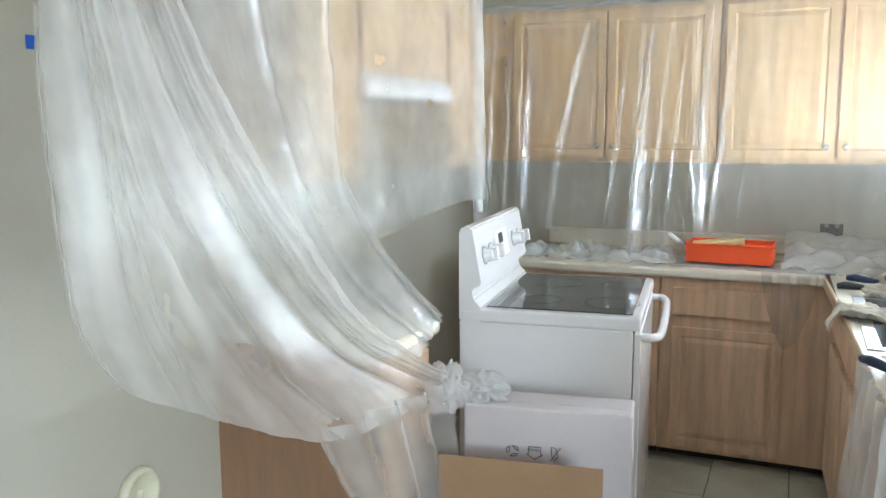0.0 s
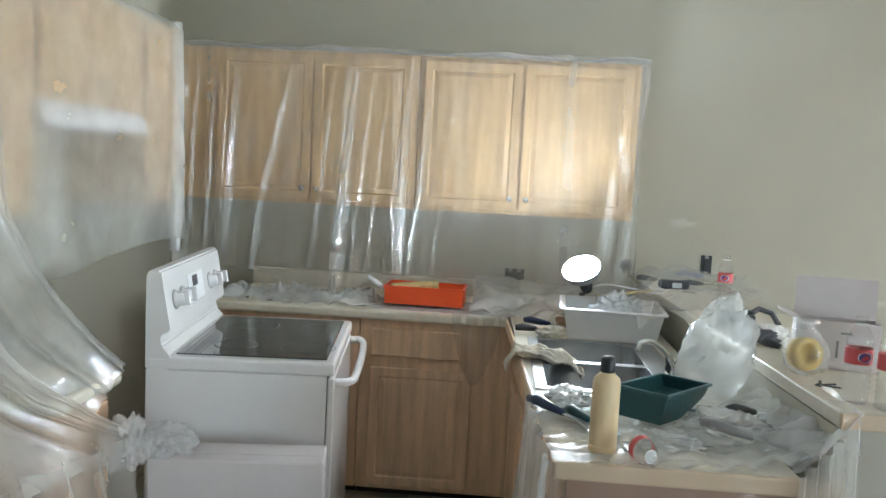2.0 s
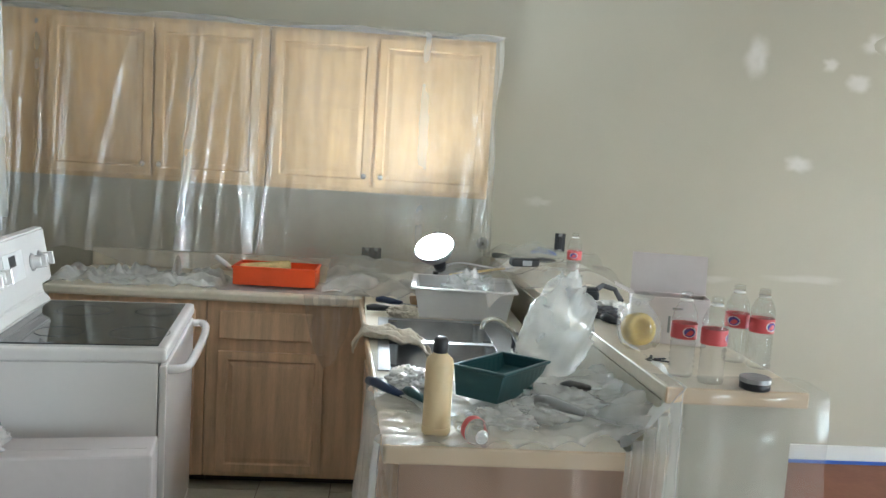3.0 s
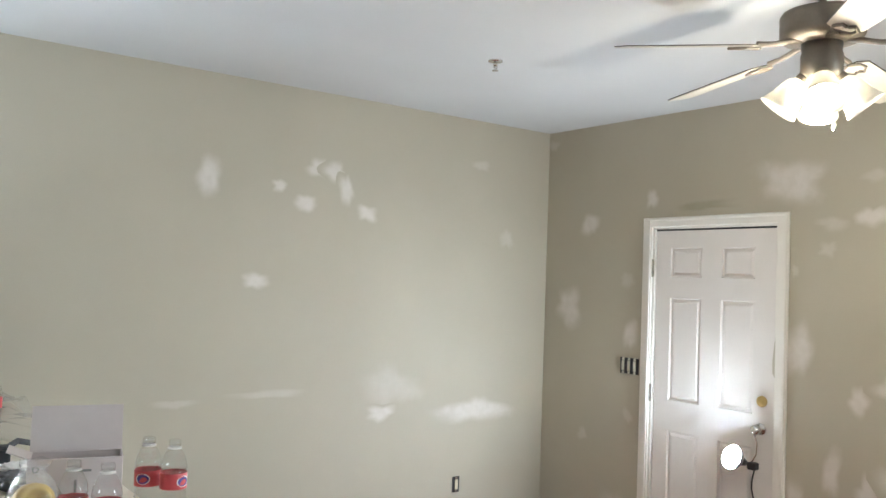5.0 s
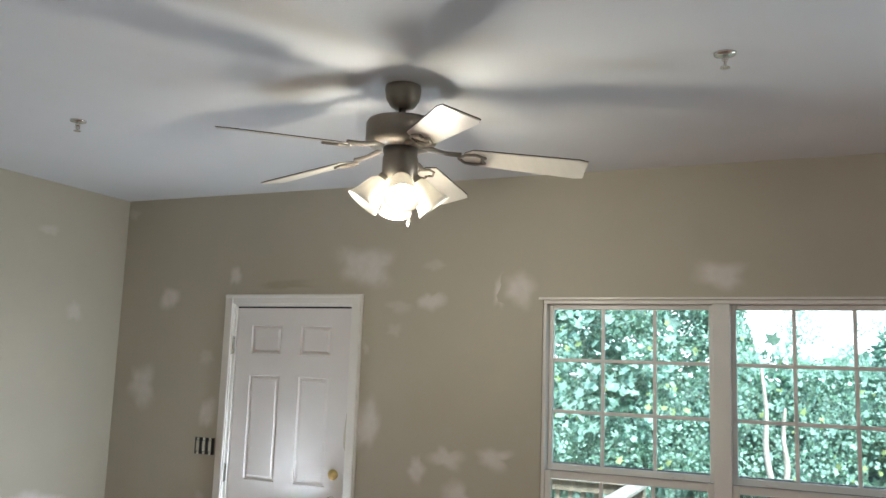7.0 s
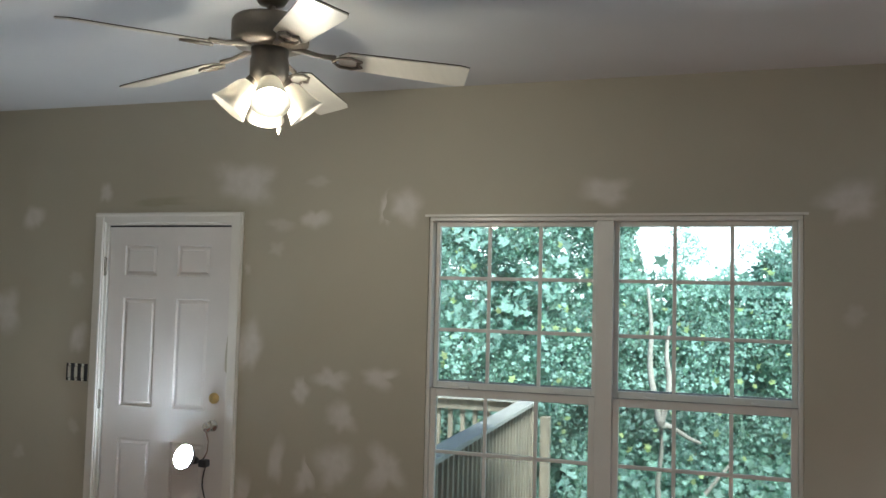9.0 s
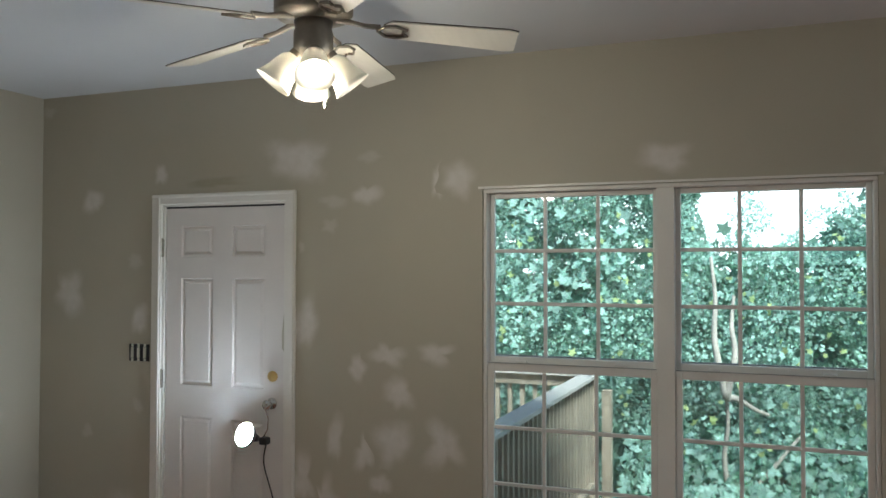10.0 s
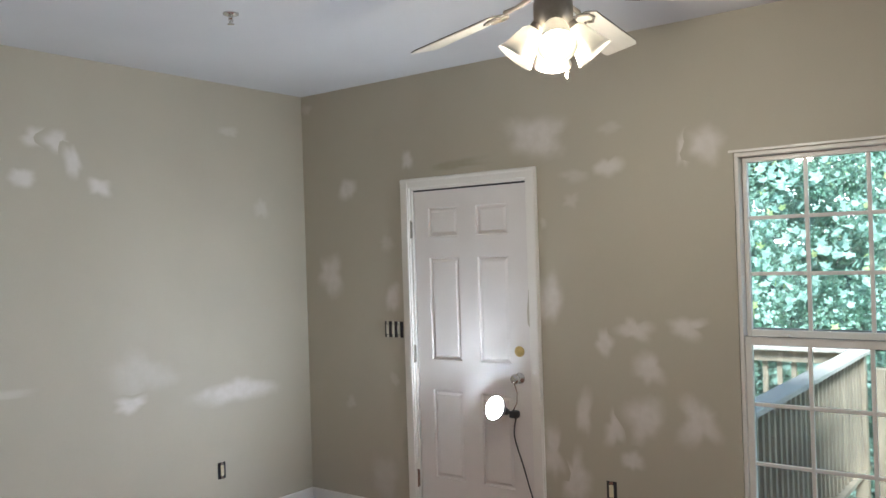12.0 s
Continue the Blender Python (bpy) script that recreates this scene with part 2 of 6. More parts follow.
WALL = (0.465, 0.435, 0.352)
M = dict(
    wall=mat("beige_wall_paint", WALL, 0.62, 0, 1.6, 0.05, 0.12, 140),
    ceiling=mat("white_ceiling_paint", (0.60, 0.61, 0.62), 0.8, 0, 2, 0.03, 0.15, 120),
    trim=mat("white_trim_paint", (0.78, 0.76, 0.72), 0.35, 0, 5, 0.04, 0.03),
    door=mat("white_door_paint", (0.74, 0.71, 0.69), 0.38, 0, 4, 0.04, 0.04),
    maple=mat("maple_veneer", (0.60, 0.40, 0.20), 0.42, 0, 3.0, 0.22, 0.06, 40, 0.15, (9, 9, 0.9)),
    oak_base=mat("worn_maple_veneer", (0.69, 0.47, 0.30), 0.45, 0, 3.0, 0.25, 0.06, 40, 0.1, (9, 9, 0.9)),
    counter=mat("cream_laminate", (0.70, 0.64, 0.53), 0.35, 0, 30, 0.06, 0.02, 200),
    counter_edge=mat("tan_laminate_edge", (0.64, 0.48, 0.32), 0.4, 0, 12, 0.08, 0.02, 120),
    pen_panel=mat("pinkish_end_panel", (0.34, 0.20, 0.125), 0.5, 0, 5, 0.1, 0.05, 60, 0, (6, 6, 1)),
    panel=mat("cabinet_end_panel", (0.36, 0.21, 0.12), 0.5, 0, 5, 0.12, 0.05, 60, 0, (6, 6, 1)),
    dark=mat("toe_kick_black", (0.03, 0.028, 0.025), 0.6),
    enamel=mat("white_enamel", (0.80, 0.77, 0.76), 0.22, 0, 4, 0.03, 0.01, 60, 0.3),
    cooktop=mat("black_ceramic_glass", (0.02, 0.022, 0.022), 0.06, 0, 30, 0.3, 0.0, 200, 0.5),
    grey=mat("grey_plastic", (0.25, 0.25, 0.25), 0.4),
    black=mat("black_plastic", (0.025, 0.026, 0.03), 0.45),
    steel=mat("brushed_steel", (0.40, 0.41, 0.42), 0.45, 0.9, 12, 0.15, 0.04, 150, 0, (1, 12, 1)),
    chrome=mat("dull_chrome", (0.62, 0.61, 0.58), 0.2, 1.0),
    brass=mat("worn_brass", (0.55, 0.40, 0.16), 0.3, 1.0),
    bronze=mat("bronze_paint", (0.25, 0.215, 0.175), 0.40, 0.5, 8, 0.15, 0.03),
    blade_top=mat("dark_blade_veneer", (0.09, 0.07, 0.055), 0.5),
    blade=mat("grey_fan_blade", (0.68, 0.64, 0.56), 0.3, 0.0, 4, 0.04, 0.03, 60, 0.3, (2, 12, 1)),
    tile=mat("beige_floor_tile", (0.42, 0.38, 0.29), 0.4, 0, 7, 0.16, 0.05, 50, 0, (1, 1, 1), "object"),
    grout=mat("dirty_grout", (0.16, 0.13, 0.10), 0.9),
    paper=mat("red_rosin_paper", (0.24, 0.10, 0.065), 0.8, 0, 5, 0.15, 0.15, 40),
    tape=mat("blue_masking_tape", (0.02, 0.10, 0.50), 0.7, 0, 10, 0.12, 0.1),
    orange=mat("orange_plastic", (0.85, 0.10, 0.02), 0.38, 0, 8, 0.08),
    nap=mat("roller_nap", (0.62, 0.48, 0.22), 0.95, 0, 30, 0.25, 0.8, 160),
    card_white=mat("white_carton", (0.63, 0.57, 0.56), 0.65, 0, 3, 0.06, 0.08, 40),
    card_brown=mat("brown_cardboard", (0.36, 0.22, 0.12), 0.8, 0, 4, 0.1, 0.1, 80),
    ink=mat("black_ink", (0.03, 0.03, 0.03), 0.6),
    teal=mat("dark_green_plastic", (0.02, 0.075, 0.085), 0.35, 0, 8, 0.15),
    glue=mat("yellow_glue_bottle", (0.78, 0.60, 0.36), 0.4, 0, 6, 0.05),
    label_red=mat("red_label", (0.66, 0.10, 0.11), 0.4),
    label_blue=mat("blue_label", (0.10, 0.08, 0.32), 0.4),
    label_white=mat("white_label", (0.8, 0.78, 0.76), 0.4),
    rag=mat("cream_rag", (0.66, 0.60, 0.50), 0.95, 0, 20, 0.2, 0.6, 120),
    glove=mat("grey_glove", (0.10, 0.10, 0.11), 0.8, 0, 14, 0.4, 0.4),
    sponge=mat("yellow_tape_roll", (0.62, 0.42, 0.08), 0.6, 0, 14, 0.3, 0.2),
    cream=mat("cream_plastic", (0.70, 0.66, 0.48), 0.4),
    tub=mat("white_tub", (0.72, 0.71, 0.71), 0.4, 0, 5, 0.05),
    blue=mat("blue_plastic", (0.03, 0.10, 0.42), 0.4),
    navy=mat("navy_plastic", (0.015, 0.03, 0.075), 0.4),
    wood=mat("weathered_deck_wood", (0.48, 0.41, 0.30), 0.85, 0, 4, 0.35, 0.2, 40, 0, (4, 4, 1), "object"),
    # Lighter than the deck wood: sky light on the top rail is put into its colour.
    rail=mat("skylit_deck_rail", (0.80, 0.76, 0.66), 0.8, 0, 6, 0.25, 0.2, 50, 0, (1, 6, 6)),
    bark=mat("pale_bark", (0.50, 0.46, 0.38), 0.9, 0, 9, 0.25, 0.5, 40),
    soil=mat("leaf_litter", (0.10, 0.13, 0.09), 0.95, 0, 5, 0.5, 0.8, 30),
    film_milky=film_mat("milky_polythene", 0.50),
    film_drape=film_mat("draped_polythene", 0.31, 0.19, (0.99, 0.955, 0.925), 8.5, 60, 0.075, 0.22),
    film_back=film_mat("hung_polythene", 0.34, 0.12, (0.97, 0.965, 0.955), 0.0, 46, 0.09),
    film_thin=film_mat("thin_polythene", 0.17),
    film_smooth=film_mat("smooth_polythene", 0.13, 0.2, (0.96, 0.96, 0.95), 0.0, 9, 0.05),
    film_cabinet=film_mat("taped_polythene", 0.17, 0.14, (0.96, 0.96, 0.96), 22.0, 40, 0.12, 0.12),
    film_bag=film_mat("bag_polythene", 0.30, 0.22, (0.97, 0.97, 0.96), 0.0, 60, 0.06),
    film_knot=film_mat("bunched_polythene", 0.62, 0.2, (0.97, 0.95, 0.94), 0.0, 46, 0.05),
    film_top=film_mat("lying_polythene", 0.34, 0.2, (0.97, 0.96, 0.94), 0.0, 30, 0.07),
    film_tail=film_mat("loose_polythene", 0.26, 0.16, (0.98, 0.96, 0.94), 9.0, 50, 0.08, 0.2),
    screen=screen_mat("insect_mesh"),
    haze=glow_mat("white_sky", (1.0, 0.98, 0.96), 0.95),
    glass=glass_mat("window_glass", (0.95, 0.98, 0.97), 0.02),
    pet=glass_mat("clear_bottle_plastic", (0.97, 0.975, 0.975), 0.015, 0.10),
    shade=shade_mat("frosted_lamp_glass"),
    bulb=glow_mat("lit_bulb", (1.0, 0.90, 0.74), 34),
    led=glow_mat("led_panel", (0.95, 0.98, 1.0), 150),
    led_door=glow_mat("led_door_panel", (0.95, 0.98, 1.0), 300),
    patch=patch_mat("joint_compound", (0.74, 0.705, 0.675), 0.78),
    patch_faint=patch_mat("thin_joint_compound", (0.72, 0.69, 0.66), 0.36),
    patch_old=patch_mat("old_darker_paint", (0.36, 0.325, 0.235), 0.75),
)
# The darkest green carries the thicket's inner shade in its own colour.
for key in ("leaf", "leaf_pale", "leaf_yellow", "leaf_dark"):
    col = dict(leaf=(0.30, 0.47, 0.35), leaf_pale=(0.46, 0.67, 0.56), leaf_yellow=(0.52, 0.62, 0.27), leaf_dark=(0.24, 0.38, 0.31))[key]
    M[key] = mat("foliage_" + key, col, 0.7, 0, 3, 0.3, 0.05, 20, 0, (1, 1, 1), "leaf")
    nt = M[key].node_tree
    bs, mx, tl = nt.nodes["Principled BSDF"], nt.nodes.new("ShaderNodeMixShader"), nt.nodes.new("ShaderNodeBsdfTranslucent")
    bs.inputs["Specular IOR Level"].default_value = 0.2
    mx.inputs[0].default_value = 0.4
    nt.links.new(bs.inputs["Base Color"].links[0].from_socket, tl.inputs[0])
    nt.links.new(bs.outputs[0], mx.inputs[1])
    nt.links.new(tl.outputs[0], mx.inputs[2])
    nt.links.new(mx.outputs[0], nt.nodes["Material Output"].inputs[0])


# ---- building helpers ----
def link(name, bm, material, parent=None, label="", smooth=False):
    me = bpy.data.meshes.new(name)
    bmesh.ops.recalc_face_normals(bm, faces=bm.faces)
    bm.to_mesh(me)
    bm.free()
    me.materials.append(M[material])
    if smooth:
        for p in me.polygons:
            p.use_smooth = True
    ob = new(name, me)
    ob.parent = parent
    if label:
        ob["label"] = label
    return ob


part = link


def thing(name, m, label, category, group="", kind=""):
    ob = new(name)
    ob.empty_display_size = 0.05
    ob.matrix_world = m if isinstance(m, Matrix) else Matrix.Translation(m)
    return tagged(ob, label, category, group, kind)


def box(x0, y0, z0, x1, y1, z1, bevel=0.0, seg=2, bm=None):
    out = bm or bmesh.new()
    r = bmesh.ops.create_cube(out, size=1, matrix=Matrix.LocRotScale(((x0 + x1) / 2, (y0 + y1) / 2, (z0 + z1) / 2), None, (abs(x1 - x0), abs(y1 - y0), abs(z1 - z0))))
    if bevel:
        es = list({e for v in r["verts"] for e in v.link_edges})
        bmesh.ops.bevel(out, geom=es, offset=bevel, segments=seg, affect="EDGES", profile=0.5)
    return out


def lathe(profile, n=24, m=None, cap=True):
    """Turn a profile of (radius, height) about z."""
    bm = bmesh.new()
    rings = []
    for r, z in profile:
        rings.append([bm.verts.new((r * math.cos(2 * math.pi * i / n), r * math.sin(2 * math.pi * i / n), z)) for i in range(n)])
    for a, b in zip(rings, rings[1:]):
        for i in range(n):
            bm.faces.new((a[i], a[(i + 1) % n], b[(i + 1) % n], b[i]))
    if cap:
        bm.faces.new(rings[0][::-1])
        bm.faces.new(rings[-1])
    if m is not None:
        bm.transform(m)
    return bm


def rod(points, r, n=8):
    """A round bar along points."""
    bm = bmesh.new()
    pts = [Vector(p) for p in points]
    rings = []
    for i, p in enumerate(pts):
        d = (pts[min(i + 1, len(pts) - 1)] - pts[max(i - 1, 0)]).normalized()
        a = d.orthogonal().normalized() if i == 0 else (side - d * side.dot(d)).normalized()
        side = a
        b = d.cross(a)
        rr = r[i] if isinstance(r, (list, tuple)) else r
        rings.append([bm.verts.new(p + (a * math.cos(2 * math.pi * k / n) + b * math.sin(2 * math.pi * k / n)) * rr) for k in range(n)])
    for u, v in zip(rings, rings[1:]):
        for k in range(n):
            bm.faces.new((u[k], u[(k + 1) % n], v[(k + 1) % n], v[k]))
    bm.faces.new(rings[0][::-1])
    bm.faces.new(rings[-1])
    return bm


def grid(fn, nu, nv):
    bm = bmesh.new()
    vs = [[bm.verts.new(fn(i / nu, j / nv)) for j in range(nv + 1)] for i in range(nu + 1)]
    uv = bm.loops.layers.uv.new("UVMap")
    for i in range(nu):
        for j in range(nv):
            f = bm.faces.new((vs[i][j], vs[i + 1][j], vs[i + 1][j + 1], vs[i][j + 1]))
            for l, (a, b) in zip(f.loops, ((i, j), (i + 1, j), (i + 1, j + 1), (i, j + 1))):
                l[uv].uv = (a / nu, b / nv)
    return bm


def sheet(name, fn, nu, nv, material, label, category="plastic sheet", group=""):
    ob = link(name, grid(fn, nu, nv), material, None, "", True)
    return tagged(ob, label, category, group)


def bez(points, t):
    """A smooth curve through points."""
    n = len(points) - 1
    i = min(int(t * n), n - 1)
    f = t * n - i
    p = [Vector(points[max(0, min(n, i + k))]) for k in (-1, 0, 1, 2)]
    return 0.5 * ((2 * p[1]) + (p[2] - p[0]) * f + (2 * p[0] - 5 * p[1] + 4 * p[2] - p[3]) * f * f + (3 * p[1] - p[0] - 3 * p[2] + p[3]) * f ** 3)


def wrinkle(p, amp, s=6.0):
    n = noise.noise_vector(Vector(p) * s)
    return Vector(p) + n * amp + noise.noise_vector(Vector(p) * s * 3.1) * amp * 0.4


def raised_front(w, h, t=0.02, rail=0.055):
    """A cabinet front with a frame, a groove and a raised field; lies in xz, front at -y, corner at the origin."""
    bm = box(0, -t, 0, w, 0, h, 0.002, 1)
    f = max((f for f in bm.faces if f.normal.y < -0.9), key=lambda f: f.calc_area())
    bmesh.ops.inset_region(bm, faces=[f], thickness=rail)
    bmesh.ops.inset_region(bm, faces=[f], thickness=0.008, depth=-0.009)
    bmesh.ops.inset_region(bm, faces=[f], thickness=0.006)
    bmesh.ops.inset_region(bm, faces=[f], thickness=0.028, depth=0.007)
    return bm


# ---- rooms ----
X0, X2, Y1, YB, H = -2.46, 3.87, 5.05, -2.2, 2.745
TH = 0.14


def wall(name, bm, label):
    return tagged(link(name, bm, "wall"), label, "wall", kind="structure")


wall("wall_north", box(X0 - TH, Y1, -0.1, X2 + TH, Y1 + TH, H), "beige painted wall with pale patches of joint compound")
wall("wall_west", box(X0 - TH, YB - TH, -0.1, X0, Y1, H), "beige painted kitchen wall partly skimmed white")
WX0, WX1, WZ0, WZ1 = 0.38, 2.142, 0.28, 2.078   # window opening along y and z
DY0, DY1, DZ = 3.285, 4.105, 2.045             # entry door slab
bm = bmesh.new()
for y0, y1, z0, z1 in ((YB, -1.95, -0.1, H), (-1.95, -0.25, -0.1, 0.04), (-1.95, -0.25, 2.08, H), (-0.25, WX0, -0.1, H), (WX0, WX1, -0.1, WZ0), (WX0, WX1, WZ1, H), (WX1, DY0 - 0.02, -0.1, H), (DY0 - 0.02, DY1 + 0.02, DZ + 0.02, H), (DY1 + 0.02, Y1, -0.1, H)):
    box(X2, y0, z0, X2 + TH, y1, z1, 0, 2, bm)
wall("wall_east", bm, "beige painted wall dotted with pale patches of joint compound")
bm = box(X0 - TH, YB - TH, -0.1, X2 + TH, YB, H)
wall("wall_south", bm, "plain beige painted wall behind the camera")
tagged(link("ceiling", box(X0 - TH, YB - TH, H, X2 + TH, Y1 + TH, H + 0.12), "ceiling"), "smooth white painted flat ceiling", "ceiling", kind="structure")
floor = tagged(link("floor", box(X0 - TH, YB - TH, -0.12, X2 + TH, Y1 + TH, -0.006), "grout"), "beige ceramic tile floor with dark grout", "floor", kind="structure")
tagged(link("floor_paper", grid(lambda u, v: Vector((0.55 + u * 3.29, YB + 0.1 + v * (Y1 - YB - 0.13), 0.004 + 0.002 * noise.noise((u * 9, v * 20, 0)))), 40, 60), "paper"), "red-brown rosin paper laid over the floor", "floor paper", kind="structure")
for name, b in (("tape_strip", (0.55, Y1 - 0.075, 0.008, X2 - 0.02, Y1 - 0.022, 0.0095)), ("tape_strip", (X2 - 0.075, DY1 + 0.1, 0.008, X2 - 0.022, Y1 - 0.08, 0.0095))):
    tagged(link(name, box(*b), "tape"), "blue masking tape along the baseboard", "tape", "floor tape")
for b in ((0.48, Y1 - 0.016, 0, X2, Y1 - 0.001, 0.092), (X2 - 0.016, DY1 + 0.085, 0, X2 - 0.001, Y1 - 0.018, 0.092), (X2 - 0.016, WX1 - 3.5, 0, X2 - 0.001, DY0 - 0.085, 0.092)):
    tagged(link("baseboard", box(*b, 0.004, 2), "trim"), "white painted baseboard", "baseboard", kind="structure")

# ---- joint compound patches ----
LAYER = [0]


def patch(m, w, h, material):
    LAYER[0] = (LAYER[0] + 1) % 9
    lift = 0.0004 + 0.00035 * LAYER[0]
    bm = bmesh.new()
    # an uneven, roughly rectangular smear
    n, where = 28, m.translation
    dirs = [(math.cos(2 * math.pi * k / n), math.sin(2 * math.pi * k / n)) for k in range(n)]
    reach = [(abs(c) ** 2.3 + abs(d) ** 2.3) ** (-1 / 2.3) * (0.82 + 0.5 * noise.noise((c * 1.3 + where.x * 7, d * 1.3 + where.y * 7, where.z * 9))) for c, d in dirs]
    mid = bm.verts.new((0, 0, lift))
    inner = [bm.verts.new((c * q * w * 0.25, d * q * h * 0.25, lift)) for (c, d), q in zip(dirs, reach)]
    outer = [bm.verts.new((c * q * w * 0.5, d * q * h * 0.5, lift)) for (c, d), q in zip(dirs, reach)]
    for k in range(n):
        k2 = (k + 1) % n
        bm.faces.new((mid, inner[k], inner[k2]))
        bm.faces.new((inner[k], outer[k], outer[k2], inner[k2]))
    spot = {mid: (0.0, 0.0)}
    for (c, d), a, b in zip(dirs, inner, outer):
        spot[a], spot[b] = (c * 0.5, d * 0.5), (c, d)
    uv = bm.loops.layers.uv.new("UVMap")
    for f in bm.faces:
        for l in f.loops:
            l[uv].uv = spot[l.vert]
    me = bpy.data.meshes.new("filler_patch")
    bm.to_mesh(me)
    bm.free()
    me.materials.append(M[material])
    ob = new("filler_patch", me)
    ob.matrix_world = m
    tagged(ob, "pale smear of dried joint compound on wall", "filler patch", "wall patches")


def patch_e(y, z, w, h, material="patch", roll=0):
    patch(pose(X2 - 0.001, y, z, 90, 0, -90) @ pose(0, 0, 0, 0, 0, roll), w * 1.42, h * 1.42, material)


def patch_n(x, z, w, h, material="patch", roll=0):
    patch(pose(x, Y1 - 0.001, z, 90, 0, 0) @ pose(0, 0, 0, 0, 0, roll), w * 1.42, h * 1.42, material)


patch_e(4.64, 2.09, 0.18, 0.18)
patch_e(4.81, 1.54, 0.25, 0.28)
patch_e(4.13, 2.23, 0.11, 0.15)
patch_e(4.28, 1.39, 0.12, 0.20)
patch_e(4.31, 1.73, 0.15, 0.11, "patch_faint")
patch_e(4.28, 0.87, 0.09, 0.11, "patch_faint")
patch_e(3.20, 2.27, 0.42, 0.25)
patch_e(2.98, 2.04, 0.17, 0.08, "patch_faint")
patch_e(2.79, 2.07, 0.18, 0.15)
patch_e(2.76, 2.27, 0.16, 0.07, "patch_faint")
patch_e(2.38, 2.12, 0.09, 0.19)
patch_e(2.27, 2.13, 0.20, 0.21)
patch_e(3.00, 1.91, 0.11, 0.09, "patch_faint")
patch_e(3.14, 1.38, 0.20, 0.35)
patch_e(2.84, 1.15, 0.12, 0.17)
patch_e(2.66, 1.23, 0.21, 0.14)
patch_e(2.39, 1.25, 0.23, 0.12)
patch_e(2.59, 1.04, 0.19, 0.21)
patch_e(2.97, 0.77, 0.11, 0.30)
patch_e(2.79, 0.71, 0.16, 0.22)
patch_e(2.62, 0.79, 0.23, 0.32)
patch_e(2.34, 0.80, 0.23, 0.27)
patch_e(2.70, 0.56, 0.12, 0.13)
patch_e(3.03, 0.43, 0.17, 0.34)
patch_e(3.18, 1.80, 0.05, 0.08, "patch_faint")
patch_e(3.155, 0.55, 0.15, 0.31)
patch_e(4.37, 0.25, 0.24, 0.31, "patch_faint")
patch_e(4.66, 0.70, 0.10, 0.09, "patch_faint")
patch_e(5.00, 2.65, 0.12, 0.10, "patch_faint")
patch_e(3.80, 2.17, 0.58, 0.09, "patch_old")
patch_e(1.25, 2.19, 0.26, 0.16)
patch_e(0.19, 2.13, 0.28, 0.19)
patch_e(0.17, 1.64, 0.11, 0.12, "patch_faint")
patch_n(1.39, 2.19, 0.15, 0.21)
patch_n(1.80, 2.18, 0.12, 0.08)
patch_n(2.04, 2.30, 0.19, 0.12)
patch_n(2.15, 2.29, 0.17, 0.13, "patch", -25)
patch_n(2.23, 2.20, 0.12, 0.20, "patch", 12)
patch_n(1.97, 2.09, 0.15, 0.11)
patch_n(2.37, 2.07, 0.16, 0.12)
patch_n(1.67, 1.64, 0.19, 0.11)
patch_n(3.49, 1.98, 0.12, 0.14, "patch_faint")
patch_n(3.25, 2.45, 0.15, 0.07, "patch_faint")
patch_n(1.27, 1.00, 0.27, 0.06, "patch_faint")
patch_n(1.80, 1.02, 0.48, 0.05, "patch_faint")
patch_n(2.60, 1.02, 0.46, 0.30, "patch_faint")
patch_n(2.53, 0.87, 0.20, 0.11)
patch_n(3.27, 0.85, 0.56, 0.18)
patch_n(0.28, 1.36, 0.16, 0.07, "patch_faint")

# ---- entry door ----
door = thing("door_1", (X2, DY0, 0.012), "white six-panel steel entry door, closed, with lamp hung on it", "door", kind="structure")
DW, DH = DY1 - DY0, DZ - 0.012


def six_panel():
    """A leaf seen from -x, whose six panels are pressed in round a raised field."""
    ys = [0.011, 0.135, DW / 2 - 0.060, DW / 2 + 0.072, DW - 0.118, DW - 0.011]
    zs = [0, 0.29, 0.818, 1.0, 1.612, 1.738, 1.912, DH - 0.016]
    bm = bmesh.new()
    v = [[bm.verts.new((0.012, y, z)) for z in zs] for y in ys]
    panels = []
    for i in range(5):
        for j in range(7):
            f = bm.faces.new((v[i][j], v[i][j + 1], v[i + 1][j + 1], v[i + 1][j]))
            if i in (1, 3) and j in (1, 3, 5):
                panels.append(f)
    bm.normal_update()
    sgn = 1 if panels[0].normal.x < 0 else -1
    for f in panels:
        bmesh.ops.inset_region(bm, faces=[f], thickness=0.008, depth=-0.013 * sgn)
        bmesh.ops.inset_region(bm, faces=[f], thickness=0.010, depth=0.0)
        bmesh.ops.inset_region(bm, faces=[f], thickness=0.022, depth=0.010 * sgn)
    return bm


part("leaf", six_panel(), "door", door)
part("core", box(0.024, 0.011, 0, 0.05, DW - 0.011, DH - 0.016), "door", door)
# Black bar fills the joint over the leaf to paint its shade.
part("top_gap", box(0.011, 0.008, DH - 0.0155, 0.03, DW - 0.008, DH - 0.006), "black", door, "black strip standing in for the shade above the leaf")
for z in (0.27, 1.03, 1.79):
    h = part("hinge", box(-0.004, DW - 0.004, z - 0.05, 0.012, DW + 0.028, z + 0.05, 0.001, 1), "chrome", door, "worn steel hinge")
    part("pin", lathe([(0.007, -0.055), (0.007, 0.055)], 10, Matrix.Translation((-0.006, DW + 0.006, z))), "chrome", h)
part("deadbolt", lathe([(0.030, 0), (0.030, 0.010), (0.024, 0.016), (0.012, 0.017), (0.011, 0.024)], 24, pose(0.012, 0.077, 1.075, 0, -90, 0)), "brass", door, "round brass deadbolt", True)
